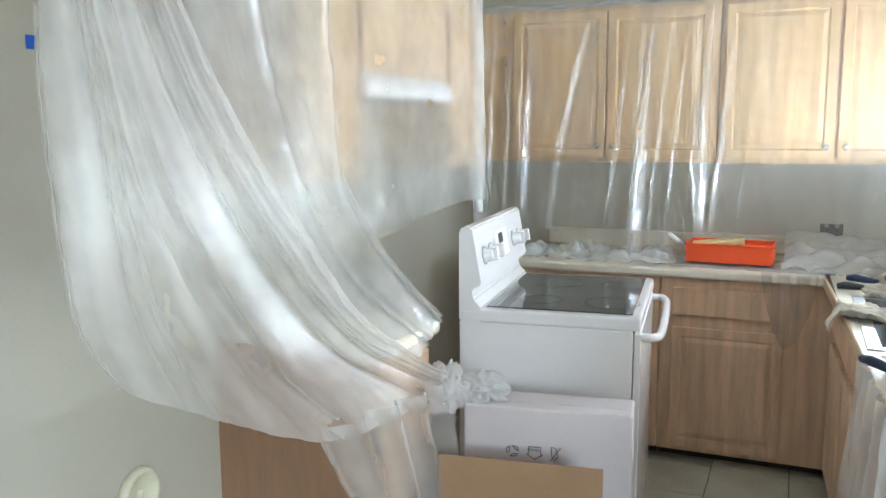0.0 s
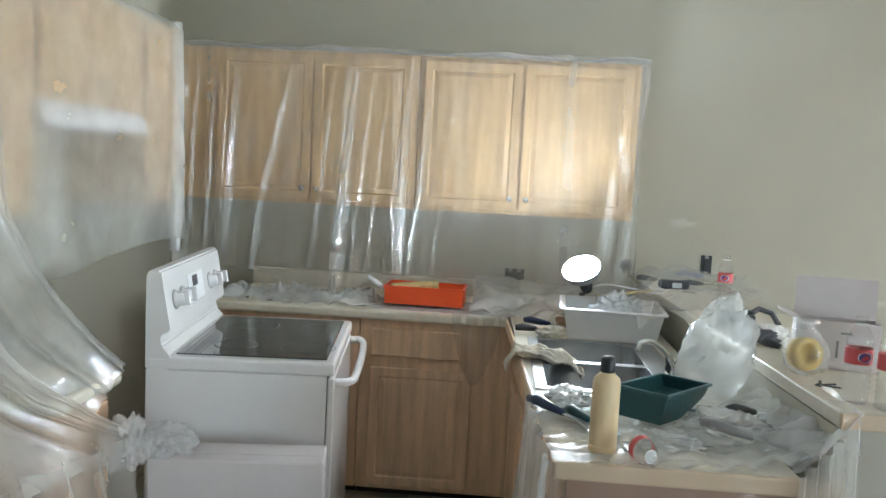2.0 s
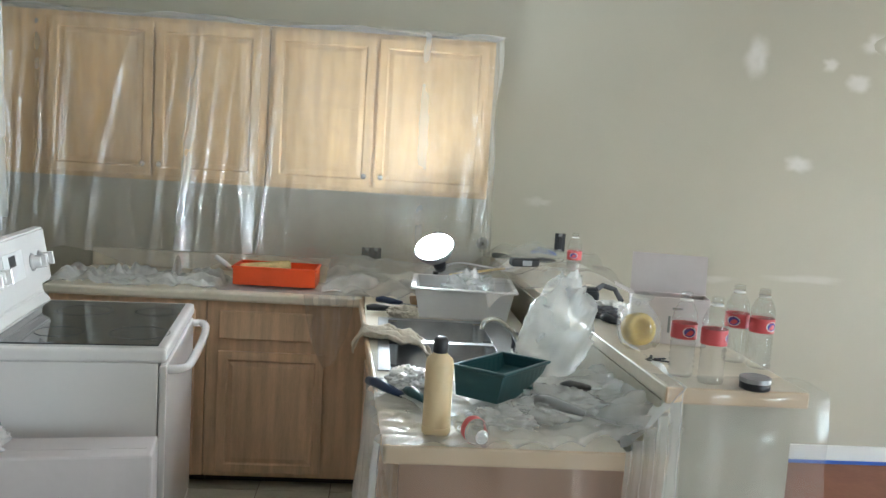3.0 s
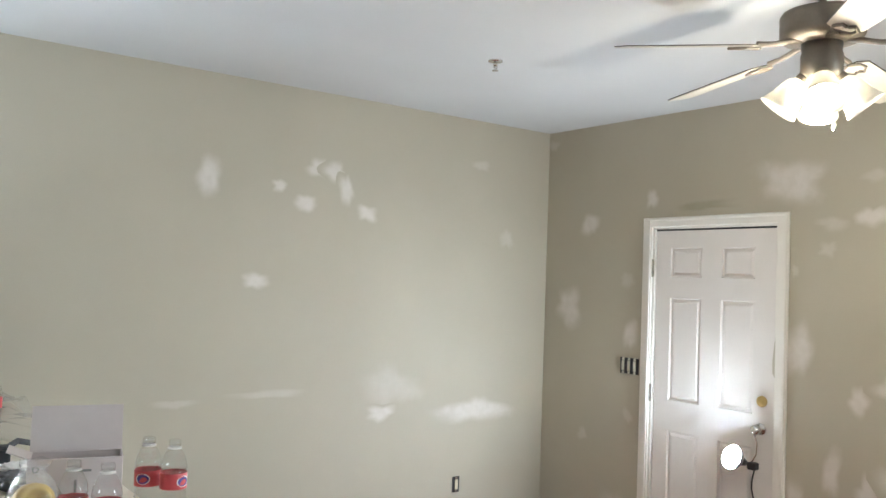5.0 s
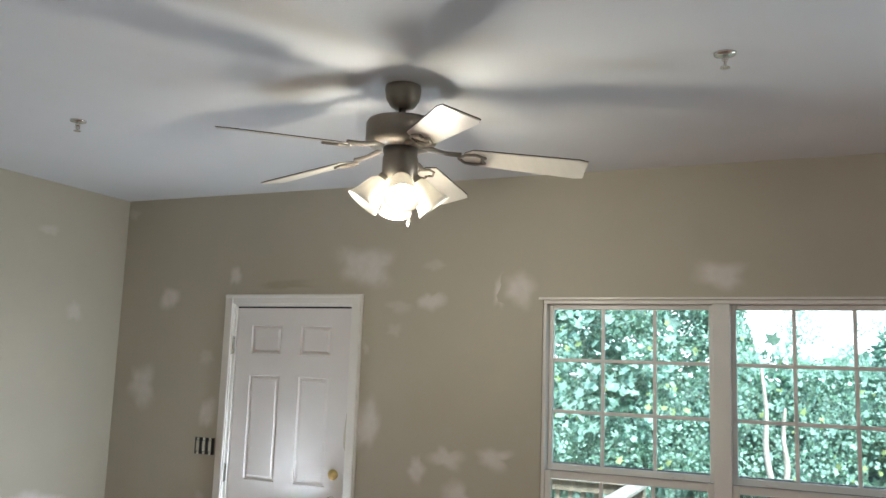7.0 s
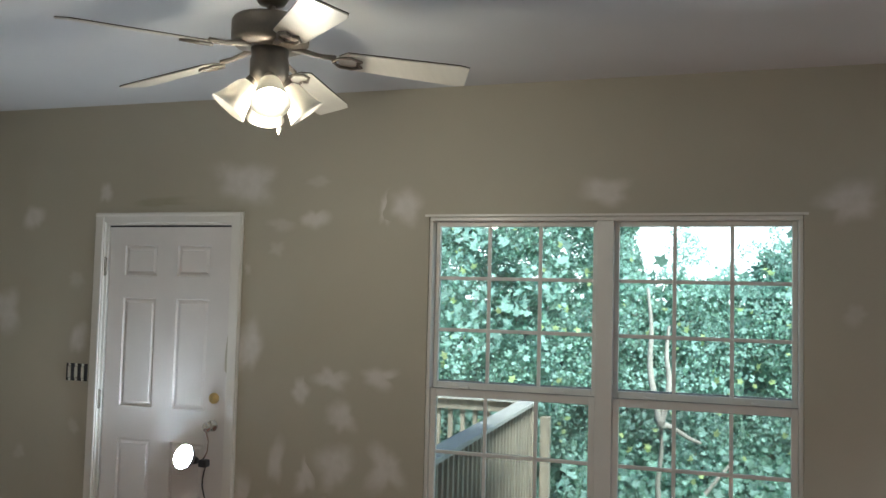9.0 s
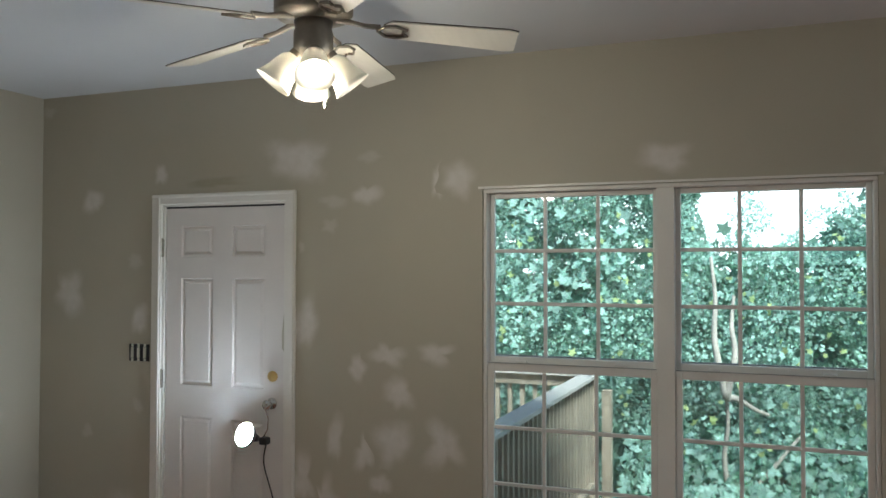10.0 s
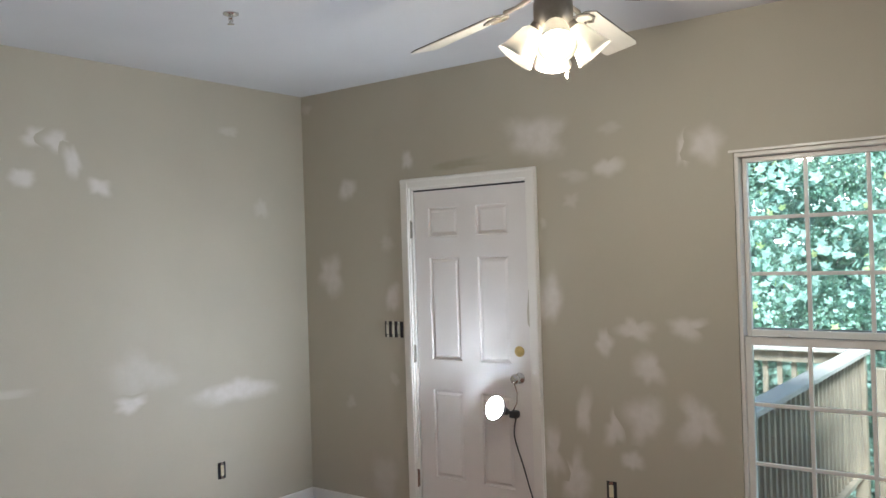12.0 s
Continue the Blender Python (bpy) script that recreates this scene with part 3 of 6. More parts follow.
knob = part("door_knob", lathe([(0.032, 0), (0.031, 0.006), (0.013, 0.010), (0.012, 0.032), (0.026, 0.042), (0.029, 0.055), (0.022, 0.066), (0.002, 0.068)], 24, pose(0.012, 0.083, 0.925, 0, -90, 0)), "chrome", door, "dark worn round door knob", True)
case = thing("door_casing", (X2, DY0, 0), "white painted moulded casing round the entry door", "door frame", kind="structure")
for y0, y1, z0, z1 in ((-0.075, -0.008, 0, DZ + 0.06), (DW + 0.008, DW + 0.075, 0, DZ + 0.06)):
    part("jamb", box(-0.018, y0, z0, -0.001, y1, z1, 0.004, 2), "trim", case)
    part("moulding", box(-0.026, y0 + 0.006, z0, -0.017, y0 + 0.022, z1 - 0.01, 0.004, 2), "trim", case)
    part("stop", box(0.0, y0 + (0.06 if y0 < 0 else -0.012), 0, TH, y1 + (0.012 if y0 < 0 else -0.06), DZ + 0.01), "trim", case)
part("head", box(-0.0185, -0.0755, DZ + 0.008, -0.001, DW + 0.0755, DZ + 0.066, 0.004, 2), "trim", case)
part("moulding", box(-0.027, -0.07, DZ + 0.045, -0.018, DW + 0.07, DZ + 0.062, 0.004, 2), "trim", case)
part("head_stop", box(0.0, 0, DZ - 0.005, TH, DW, DZ + 0.02), "trim", case)
tagged(link("door_backing", box(X2 + 0.06, DY0 - 0.02, -0.1, X2 + TH + 0.02, DY1 + 0.02, DZ + 0.02), "door"), "outer face behind the entry door", "door", kind="structure")

# ---- window pair ----
win = thing("window_1", (X2, 0, 0), "white double-hung window pair with grilles, shut", "window", kind="structure")
FR, MA, MB = 0.020, 1.217, 1.297
for y0, y1, z0, z1 in ((WX0, WX1, WZ1 - FR, WZ1), (WX0, WX1, WZ0, WZ0 + FR), (WX0, WX0 + 0.018, WZ0 + FR, WZ1 - FR), (WX1 - 0.018, WX1, WZ0 + FR, WZ1 - FR), (MA, MB, WZ0 + FR, WZ1 - FR)):
    part("window_frame", box(0.012, y0, z0, 0.115, y1, z1, 0.004, 2), "trim", win)
part("window_sill", box(-0.03, WX0 - 0.03, WZ0 - 0.025, 0.115, WX1 + 0.03, WZ0 - 0.001, 0.005, 2), "trim", win)
for y0, y1 in ((WX0 + 0.019, MA - 0.001), (MB + 0.001, WX1 - 0.019)):
    for z0, z1, x, st in ((1.207, WZ1 - FR - 0.001, 0.066, 0.022), (WZ0 + FR + 0.002, 1.214, 0.028, 0.030)):
        sash = part("sash", box(x, y0, z0, x + 0.03, y0 + st, z1, 0.003, 1), "trim", win)
        lo, hi = z0 + 0.036, z1 - (0.024 if x > 0.05 else 0.040)
        for b in ((y1 - st, y1, z0, z1), (y0 + st, y1 - st, z0, lo), (y0 + st, y1 - st, hi, z1)):
            part("sash_rail", box(x, b[0], b[2], x + 0.03, b[1], b[3], 0.003, 1), "trim", sash)
        ia, ib = y0 + st, y1 - st
        for k in (1, 2):
            yy, zz = ia + (ib - ia) * k / 3, lo + (hi - lo) * k / 3
            part("muntin", box(x + 0.006, yy - 0.009, lo, x + 0.022, yy + 0.009, hi, 0.003, 1), "trim", sash)
            part("muntin", box(x + 0.0065, ia, zz - 0.009, x + 0.0215, ib, zz + 0.009, 0.003, 1), "trim", sash)
        g = part("pane", box(x + 0.012, ia - 0.004, lo - 0.004, x + 0.015, ib + 0.004, hi + 0.004), "glass", sash)
        g.visible_shadow = False
    mesh = part("insect_screen", box(0.104, y0 + 0.01, WZ0 + FR + 0.01, 0.105, y1 - 0.01, 1.235), "screen", win, "fine grey insect mesh")
    mesh.visible_shadow = False
    part("screen_rail", box(0.098, y0, 1.235, 0.112, y1, 1.250, 0.002, 1), "grey", win)
    for yy in (y0 + 0.17, y1 - 0.17):
        part("sash_lock", box(0.030, yy - 0.028, 1.2145, 0.058, yy + 0.028, 1.226, 0.003, 1), "trim", win, "small white sash lock")
    # Solid grey strip paints the shadow between upper and lower sash.
    part("sash_shadow_gap", box(0.020, y0 + 0.002, 1.2142, 0.027, y1 - 0.002, 1.2165), "grey", win)
tagged(link("window_trim", box(X2 - 0.008, WX0 - 0.02, WZ1 + 0.001, X2 - 0.001, WX1 + 0.02, WZ1 + 0.012), "trim"), "thin white bead over the window", "trim", kind="structure")
# Unseen frame, added only to hold the extra daylight lamp.
w2 = thing("window_2", (X2, -1.1, 0), "unseen white patio door frame added round the daylight lamp", "patio door", kind="structure")
for b in ((-0.85, 0.04, 0.85, 0.11), (-0.85, 2.01, 0.85, 2.08), (-0.85, 0.11, -0.79, 2.01), (0.79, 0.11, 0.85, 2.01)):
    part("window_frame", box(0.03, b[0], b[1], 0.12, b[2], b[3], 0.004, 1), "trim", w2)

# ---- ceiling fan ----
FX, FY = 2.36, 2.23
fan = thing("ceiling_fan", (FX, FY, H + 0.022), "bronze five-blade ceiling fan with four lit glass shades", "ceiling fan")
part("canopy", lathe([(0.066, -0.022), (0.068, -0.04), (0.062, -0.075), (0.045, -0.102), (0.02, -0.11)], 32), "bronze", fan, "", True)
part("downrod", lathe([(0.013, -0.105), (0.013, -0.16)], 14), "bronze", fan, "", True)
part("motor_housing", lathe([(0.03, -0.145), (0.125, -0.16), (0.132, -0.172), (0.132, -0.235), (0.120, -0.252), (0.07, -0.262)], 40), "bronze", fan, "", True)
part("switch_housing", lathe([(0.065, -0.262), (0.062, -0.29), (0.066, -0.30), (0.066, -0.36), (0.05, -0.378), (0.04, -0.395)], 32), "bronze", fan, "", True)


def blade_mesh(z0, z1, grow):
    bm = bmesh.new()
    n = 14
    rows = []
    for i in range(n + 1):
        t = i / n
        r = 0.235 + t * (0.45 + grow)
        w = (0.052 + 0.018 * t) * (min(1, (t / 0.06 + 0.45)) if t < 0.06 else 1) * (1 if t < 0.93 else math.sqrt(max(0.05, 1 - ((t - 0.93) / 0.07) ** 2 * 0.25)))
        rows.append([(r, s * (w + grow), 0) for s in (-1, -0.4, 0.4, 1)])
    for z in (z0, z1):
        vs = [[bm.verts.new((x, y, z)) for x, y, _ in row] for row in rows]
        for a, b in zip(vs, vs[1:]):
            for k in range(3):
                bm.faces.new((a[k], b[k], b[k + 1], a[k + 1]))
    bmesh.ops.bridge_loops(bm, edges=[e for e in bm.edges if e.is_boundary])
    return bm


for k in range(5):
    a = 6 + 72 * k
    blade_m = pose(0, 0, -0.268, 0, 0, a) @ pose(0, 0, 0, -14, 4.5, 0)
    bm = blade_mesh(0.0, 0.0035, 0.0)
    bm.transform(blade_m)
    blade = part("blade", bm, "blade", fan, "pale grey-brown blade")
    bm = blade_mesh(0.0038, 0.007, 0.0012)
    bm.transform(blade_m)
    part("top_veneer", bm, "blade_top", blade, "dark upper face")
    bm = rod([(0.07, 0, -0.252), (0.12, 0, -0.262), (0.17, 0, -0.274), (0.225, 0, -0.278)], [0.012, 0.010, 0.009, 0.010], 8)
    bm.transform(pose(0, 0, 0, 0, 0, a))
    arm = part("blade_arm", bm, "bronze", blade, "bronze blade bracket")
    for s in (-1, 1):
        bm = rod([(0.215, 0, -0.006), (0.24, s * 0.03, -0.006), (0.28, s * 0.036, -0.005), (0.315, s * 0.018, -0.005), (0.30, s * 0.004, -0.005)], 0.0055, 6)
        bm.transform(blade_m)
        part("scroll", bm, "bronze", arm)
for k in range(4):
    a = radians(33 + 90 * k)
    tilt = pose(0.055 * math.cos(a), 0.055 * math.sin(a), -0.375) @ Matrix.Rotation(radians(38), 4, Vector((math.sin(a), -math.cos(a), 0)))
    holder = part("lamp_holder", lathe([(0.02, 0.02), (0.024, 0.0), (0.024, -0.035)], 16, tilt), "bronze", fan, "", True)
    n = 36
    bm = bmesh.new()
    rings = []
    for r, z in ((0.024, -0.012), (0.036, -0.026), (0.044, -0.055), (0.050, -0.085), (0.058, -0.110), (0.066, -0.126), (0.063, -0.126), (0.047, -0.085), (0.041, -0.055), (0.033, -0.028)):
        rings.append([bm.verts.new(tilt @ Vector(((r + 0.0014 * (i % 2)) * math.cos(2 * math.pi * i / n), (r + 0.0014 * (i % 2)) * math.sin(2 * math.pi * i / n), z))) for i in range(n)])
    for u, v in zip(rings, rings[1:]):
        for i in range(n):
            bm.faces.new((u[i], u[(i + 1) % n], v[(i + 1) % n], v[i]))
    sh = part("lamp_shade", bm, "shade", fan, "ribbed frosted glass bell shade, lit", True)
    part("bulb", lathe([(0.010, -0.03), (0.018, -0.05), (0.021, -0.07), (0.015, -0.085), (0.003, -0.092)], 16, tilt), "bulb", sh, "", True)
for dx, zz in ((0.03, -0.52), (-0.02, -0.47)):
    c = part("pull_chain", rod([(dx, -0.03, -0.38), (dx, -0.03, zz)], 0.0016, 5), "chrome", fan)
    part("finial", lathe([(0.002, 0.012), (0.007, 0.004), (0.008, -0.006), (0.003, -0.02)], 10, Matrix.Translation((dx, -0.03, zz - 0.012))), "chrome", c, "", True)
bulb = new("fan_light", bpy.data.lights.new("fan_light", "POINT"))
bulb.data.energy, bulb.data.color, bulb.data.shadow_soft_size = 15, (1.0, 0.85, 0.64), 0.06
bulb.location = (FX, FY, H - 0.53)


def sprinkler(x, y):
    s = thing("sprinkler", (x, y, H), "small metal fire sprinkler head on the ceiling", "sprinkler", "ceiling sprinklers")
    part("escutcheon", lathe([(0.036, 0), (0.034, -0.006), (0.018, -0.010)], 20), "chrome", s, "", True)
    part("body", lathe([(0.010, -0.008), (0.011, -0.022), (0.006, -0.028), (0.005, -0.042)], 12), "chrome", s)
    part("deflector", lathe([(0.004, -0.042), (0.016, -0.046), (0.016, -0.049)], 12), "chrome", s)
    for q in (-1, 1):
        part("frame_arm", rod([(0.009 * q, 0, -0.02), (0.013 * q, 0, -0.032), (0.004 * q, 0, -0.043)], 0.002, 5), "chrome", s)


sprinkler(2.31, 3.83)
sprinkler(2.40, 1.09)

# ---- wall boxes ----
def bare_device(m, gangs, label, category, material="chrome"):
    """An uncovered electrical box with its devices showing."""
    d = thing("switch_box" if gangs > 1 else "outlet_box", m, label, category, "uncovered wall boxes")
    w = 0.046 * gangs + 0.01
    part("box", box(-w / 2, 0.001, -0.05, w / 2, 0.0035, 0.05), "black", d, "dark open electrical box")
    for g in range(gangs):
        x = (g - (gangs - 1) / 2) * 0.046
        part("device", box(x - 0.012, -0.008, -0.032, x + 0.012, -0.0005, 0.032, 0.002, 1), material if gangs > 1 or material == "black" else "cream", d)
        for q in (-1, 1):
            part("strap", box(x - 0.010, -0.005, q * 0.042 - 0.008, x + 0.010, -0.001, q * 0.042 + 0.008, 0.001, 1), "grey" if material == "black" else "chrome", d)
    return d


bare_device(pose(X2 - 0.004, 4.275, 1.185, 0, 0, -90), 3, "three uncovered light switches in a wall box", "light switch")
bare_device(pose(X2 - 0.004, 2.82, 0.39, 0, 0, -90), 1, "uncovered outlet in a bare wall box", "outlet")
bare_device(pose(3.12, Y1 - 0.004, 0.37), 1, "uncovered outlet in a bare wall box", "outlet")
bare_device(pose(0.411, Y1 - 0.004, 1.15), 1, "dark uncovered outlet box above the bar", "outlet", "black")
bare_device(pose(-0.585, Y1 - 0.004, 1.02), 2, "uncovered double switch box under the cabinets", "light switch", "black")

# ---- work lamp hung on the door ----
def work_lamp(name, m, normal_tilt, material, label):
    w = thing(name, m, label, "work lamp")
    part("reflector", lathe([(0.02, -0.035), (0.05, -0.028), (0.062, -0.004), (0.063, 0.0)], 28, normal_tilt), "grey", w, "", True)
    part("led_face", lathe([(0.057, 0.0), (0.056, 0.004), (0.002, 0.005)], 28, normal_tilt), material, w, "glowing white lamp face")
    part("neck", lathe([(0.016, -0.09), (0.02, -0.07), (0.018, -0.033)], 14, normal_tilt), "black", w, "", True)
    return w


tilt = Vector((-0.90, 0.22, 0.36)).to_track_quat("Z", "Y").to_matrix().to_4x4() @ Matrix.Scale(1.12, 4)
lamp = work_lamp("hanging_work_lamp", (X2 - 0.12, 3.455, 0.785), tilt, "led_door", "lit work lamp hung on the door knob by its cord")
part("hook", rod([(0.03, -0.095, -0.02), (0.032, -0.125, 0.03), (0.03, -0.13, 0.09), (0.0, -0.13, 0.15), (0.03, -0.135, 0.165)], 0.004, 6), "chrome", lamp)
part("clamp", box(0.005, -0.135, -0.05, 0.05, -0.085, -0.01, 0.008, 2), "black", lamp)
part("cord", rod([bez([(0.03, -0.12, -0.04), (0.035, -0.10, -0.15), (0.04, -0.145, -0.3), (0.03, -0.19, -0.42), (0.02, -0.215, -0.5), (0.01, -0.17, -0.62), (-0.02, -0.18, -0.72), (-0.06, -0.25, -0.765)], i / 28) for i in range(29)], 0.0042, 6), "black", lamp, "thin dark power cord")

# ---- kitchen cabinets ----
def cabinet(name, m, w, d, z0, z1, fronts, material, label, group, toe=False, body_top=None):
    """A cabinet whose front faces -y; fronts: (x0, x1, z0, z1, knob side or 0)."""
    c = thing(name, m, label, "cabinet", group)
    part("body", box(0, 0, z0 + (0.05 if toe else 0), w, d, body_top or z1, 0.002, 1), material, c)
    if body_top:
        part("front_rail", box(0, 0, body_top + 0.001, w, 0.02, z1), material, c)
    if toe:
        part("toe_kick", box(0, 0.07, z0, w, d, z0 + 0.05), "dark", c, "dark recessed toe kick")
    for x0, x1, a, b, k in fronts:
        bm = raised_front(x1 - x0, b - a, 0.019, 0.052) if b - a > 0.25 else box(0, -0.019, 0, x1 - x0, 0, b - a, 0.007, 3)
        bm.transform(Matrix.Translation((x0, -0.002, a)))
        f = part("door" if b - a > 0.25 else "drawer_front", bm, material, c)
        if k:
            kx = x1 - 0.032 if k > 0 else x0 + 0.032
            part("knob", lathe([(0.006, 0), (0.006, 0.012), (0.014, 0.018), (0.015, 0.025), (0.008, 0.03)], 14, pose(kx, -0.021, a + 0.055, 90, 0, 0)), "chrome", f, "small metal knob", True)
    return c


YU = 4.745
cabinet("wall_cabinet", (-1.105, YU, 0), 1.065, Y1 - YU - 0.002, 1.372, 2.125, ((0.022, 0.495, 1.395, 2.10, 1), (0.512, 1.035, 1.395, 2.10, -1)), "maple", "light maple wall cabinet with two raised-panel doors, sheeted", "wall cabinets")
cabinet("wall_cabinet", (-2.42, YU, 0), 1.31, Y1 - YU - 0.002, 1.372, 2.125, ((0.31, 0.78, 1.395, 2.10, 1), (0.792, 1.275, 1.395, 2.10, -1)), "maple", "light maple wall cabinet with two raised-panel doors, sheeted", "wall cabinets")
W = lambda y: pose(X0 + 0.305, y, 0, 0, 0, 90)
cabinet("wall_cabinet", W(3.93), 0.37, 0.303, 1.372, 2.125, ((0.02, 0.35, 1.395, 2.10, -1),), "maple", "narrow maple wall cabinet beside the hood, sheeted", "wall cabinets")
cabinet("hood_cabinet", W(3.15), 0.77, 0.303, 1.74, 2.125, ((0.02, 0.38, 1.76, 2.10, 1), (0.39, 0.75, 1.76, 2.10, -1)), "maple", "short maple cabinet above the range hood, sheeted", "wall cabinets")
cabinet("wall_cabinet", W(2.73), 0.41, 0.303, 1.372, 2.125, ((0.02, 0.39, 1.395, 2.10, 1),), "maple", "narrow maple wall cabinet beside the hood, sheeted", "wall cabinets")
cabinet("fridge_cabinet", W(2.02), 0.70, 0.303, 1.88, 2.125, ((0.02, 0.34, 1.90, 2.10, 1), (0.36, 0.68, 1.90, 2.10, -1)), "maple", "short maple cabinet over the empty fridge space", "wall cabinets")
hood = thing("range_hood", (X0, 3.15, 1.652), "white under-cabinet range hood behind plastic sheeting", "range hood")
bm = bmesh.new()
prof = ((0, 0), (0.322, 0.0), (0.335, 0.012), (0.335, 0.05), (0.31, 0.086), (0, 0.086))
a, b = [[bm.verts.new((x, y, z)) for x, z in prof] for y in (0.005, 0.765)]
for i in range(len(prof)):
    j = (i + 1) % len(prof)
    bm.faces.new((a[i], a[j], b[j], b[i]))
bm.faces.new(a[::-1])
bm.faces.new(b)
part("shell", bm, "enamel", hood)
part("filter", box(0.04, 0.12, -0.006, 0.28, 0.65, 0.002), "steel", hood)
part("lip", box(0.325, 0.006, 0.004, 0.342, 0.764, 0.04, 0.006, 2), "enamel", hood)

YF = 4.44
cabinet("base_cabinet", (-1.30, YF, 0), 0.745, Y1 - YF - 0.002, 0, 0.868, ((0.055, 0.47, 0.695, 0.825, 0), (0.055, 0.53, 0.075, 0.64, 0)), "oak_base", "worn maple base cabinet with a drawer above a door", "base cabinets", True)
cabinet("base_cabinet", (-1.99, YF, 0), 0.685, Y1 - YF - 0.002, 0, 0.868, ((0.21, 0.64, 0.695, 0.825, 0), (0.21, 0.64, 0.075, 0.64, 0)), "oak_base", "worn maple corner base cabinet", "base cabinets", True)
side_base = cabinet("base_cabinet", pose(X0 + 0.60, 2.74, 0, 0, 0, 90), 0.32, 0.598, 0, 0.868, ((0.02, 0.30, 0.695, 0.825, 0), (0.02, 0.30, 0.075, 0.64, 0)), "oak_base", "narrow base cabinet beside the range gap", "base cabinets", True)
part("end_panel", box(-0.018, 0.002, 0, -0.002, 0.598, 0.868), "panel", side_base, "plain brown end panel")
PX0, PX1, PY0, BY0 = -0.615, 0.045, 2.575, 2.595     # peninsula counter and the bar's end


def kx(y):
    """The peninsula runs a little askew of the room."""
    return 0.055 * max(0.0, 4.40 - y)


def skew(bm, limit=0.3):
    for v in bm.verts:
        if v.co.x < limit:
            v.co.x += kx(v.co.y)
    return bm


pen = pose(PX0 + 0.045, 4.43, 0, 0, 0, -86.9)
for i, (y0, y1) in enumerate(((0.03, 0.93), (0.95, 1.80))):
    w = y1 - y0
    cabinet("peninsula_cabinet", pen @ pose(y0, 0, 0), w, 0.60, 0, 0.868, ((0.02, w / 2 - 0.006, 0.695, 0.825, 0), (w / 2 + 0.006, w - 0.02, 0.695, 0.825, 0), (0.02, w / 2 - 0.006, 0.075, 0.64, 0), (w / 2 + 0.006, w - 0.02, 0.075, 0.64, 0)), "oak_base", "worn maple sink base cabinet of the peninsula", "base cabinets", True, 0.70)
tagged(link("peninsula_end_panel", skew(box(PX0 + 0.03, PY0 - 0.01, 0.0, PX1 - 0.002, PY0 + 0.008, 0.868)), "pen_panel"), "pinkish brown end panel of the peninsula", "cabinet panel")

# worktops
SX0, SX1, SY0, SY1 = -0.52, -0.055, 3.20, 3.97
top = thing("worktop", (0, 0, 0), "cream laminate worktop with rounded edges", "worktop")
part("back_run", box(-2.0, YF - 0.045, 0.87, PX0, Y1 - 0.003, 0.912, 0.012, 3), "counter", top)
for b in ((PX0 + 0.001, SY1, PX1, Y1 - 0.003), (PX0 + 0.001, PY0 - 0.03, PX1, SY0), (PX0 + 0.001, SY0, SX0, SY1), (SX1, SY0, PX1, SY1)):
    part("peninsula_top", skew(box(b[0], b[1], 0.871, b[2], b[3], 0.9115), -0.56), "counter", top)
part("front_edge", skew(box(PX0 - 0.012, PY0 - 0.042, 0.868, PX0 + 0.002, YF - 0.04, 0.912, 0.006, 3)), "counter_edge", top, "tan laminate edge")
part("end_edge", skew(box(PX0 - 0.012, PY0 - 0.042, 0.8685, PX1, PY0 - 0.028, 0.912, 0.006, 3)), "counter_edge", top, "tan laminate edge")
part("upstand", box(-2.0, Y1 - 0.02, 0.912, PX1, Y1 - 0.002, 1.0, 0.004, 2), "counter", top)
tagged(link("side_worktop", box(X0 + 0.002, 2.70, 0.87, X0 + 0.65, 3.07, 0.912, 0.014, 3), "counter"), "short cream laminate worktop beside the range gap", "worktop")
tagged(link("half_wall", skew(box(PX1 + 0.002, BY0 + 0.03, 0, 0.485, Y1 - 0.001, 1.018)), "wall"), "beige half wall behind the sink counter", "half wall", kind="structure")
bar = thing("breakfast_bar", (0, 0, 0), "cream laminate raised bar top on the half wall", "breakfast bar")
part("slab", skew(box(PX1, BY0 + 0.004, 1.021, 0.50, Y1 - 0.002, 1.06, 0.004, 2)), "counter", bar)
part("end_edge", box(PX1 + kx(BY0), BY0 - 0.008, 1.02, 0.50, BY0 + 0.003, 1.0595, 0.004, 2), "counter_edge", bar, "tan laminate edge")

# sink
sink = thing("sink", (0, 0, 0), "double bowl stainless steel sink", "sink")
part("rim", box(SX0 - 0.02, SY0 - 0.02, 0.912, SX0 + 0.02, SY1 + 0.02, 0.916, 0.001, 1), "steel", sink)
for b in ((SX1 - 0.075, SY0 - 0.02, SX1 + 0.02, SY1 + 0.02), (SX0 + 0.02, SY0 - 0.02, SX1 - 0.075, SY0 + 0.02), (SX0 + 0.02, SY1 - 0.02, SX1 - 0.075, SY1 + 0.02), (SX0 + 0.02, 3.565, SX1 - 0.075, 3.605)):
    part("deck", box(b[0], b[1], 0.9122, b[2], b[3], 0.9158, 0.001, 1), "steel", sink)
for y0, y1 in ((SY0 + 0.02, 3.565), (3.605, SY1 - 0.02)):
    bm = box(SX0 + 0.02, y0, 0.73, SX1 - 0.075, y1, 0.915)
    bmesh.ops.delete(bm, geom=[max(bm.faces, key=lambda f: f.calc_center_median().z)], context="FACES")
    bmesh.ops.bevel(bm, geom=[e for e in bm.edges if not e.is_boundary], offset=0.035, segments=4, affect="EDGES")
    bowl = part("bowl", bm, "steel", sink, "", True)
    part("drain", lathe([(0.04, 0.0), (0.038, 0.004), (0.02, 0.002)], 20, Matrix.Translation(((SX0 + SX1) / 2 - 0.03, (y0 + y1) / 2, 0.731))), "chrome", bowl, "", True)
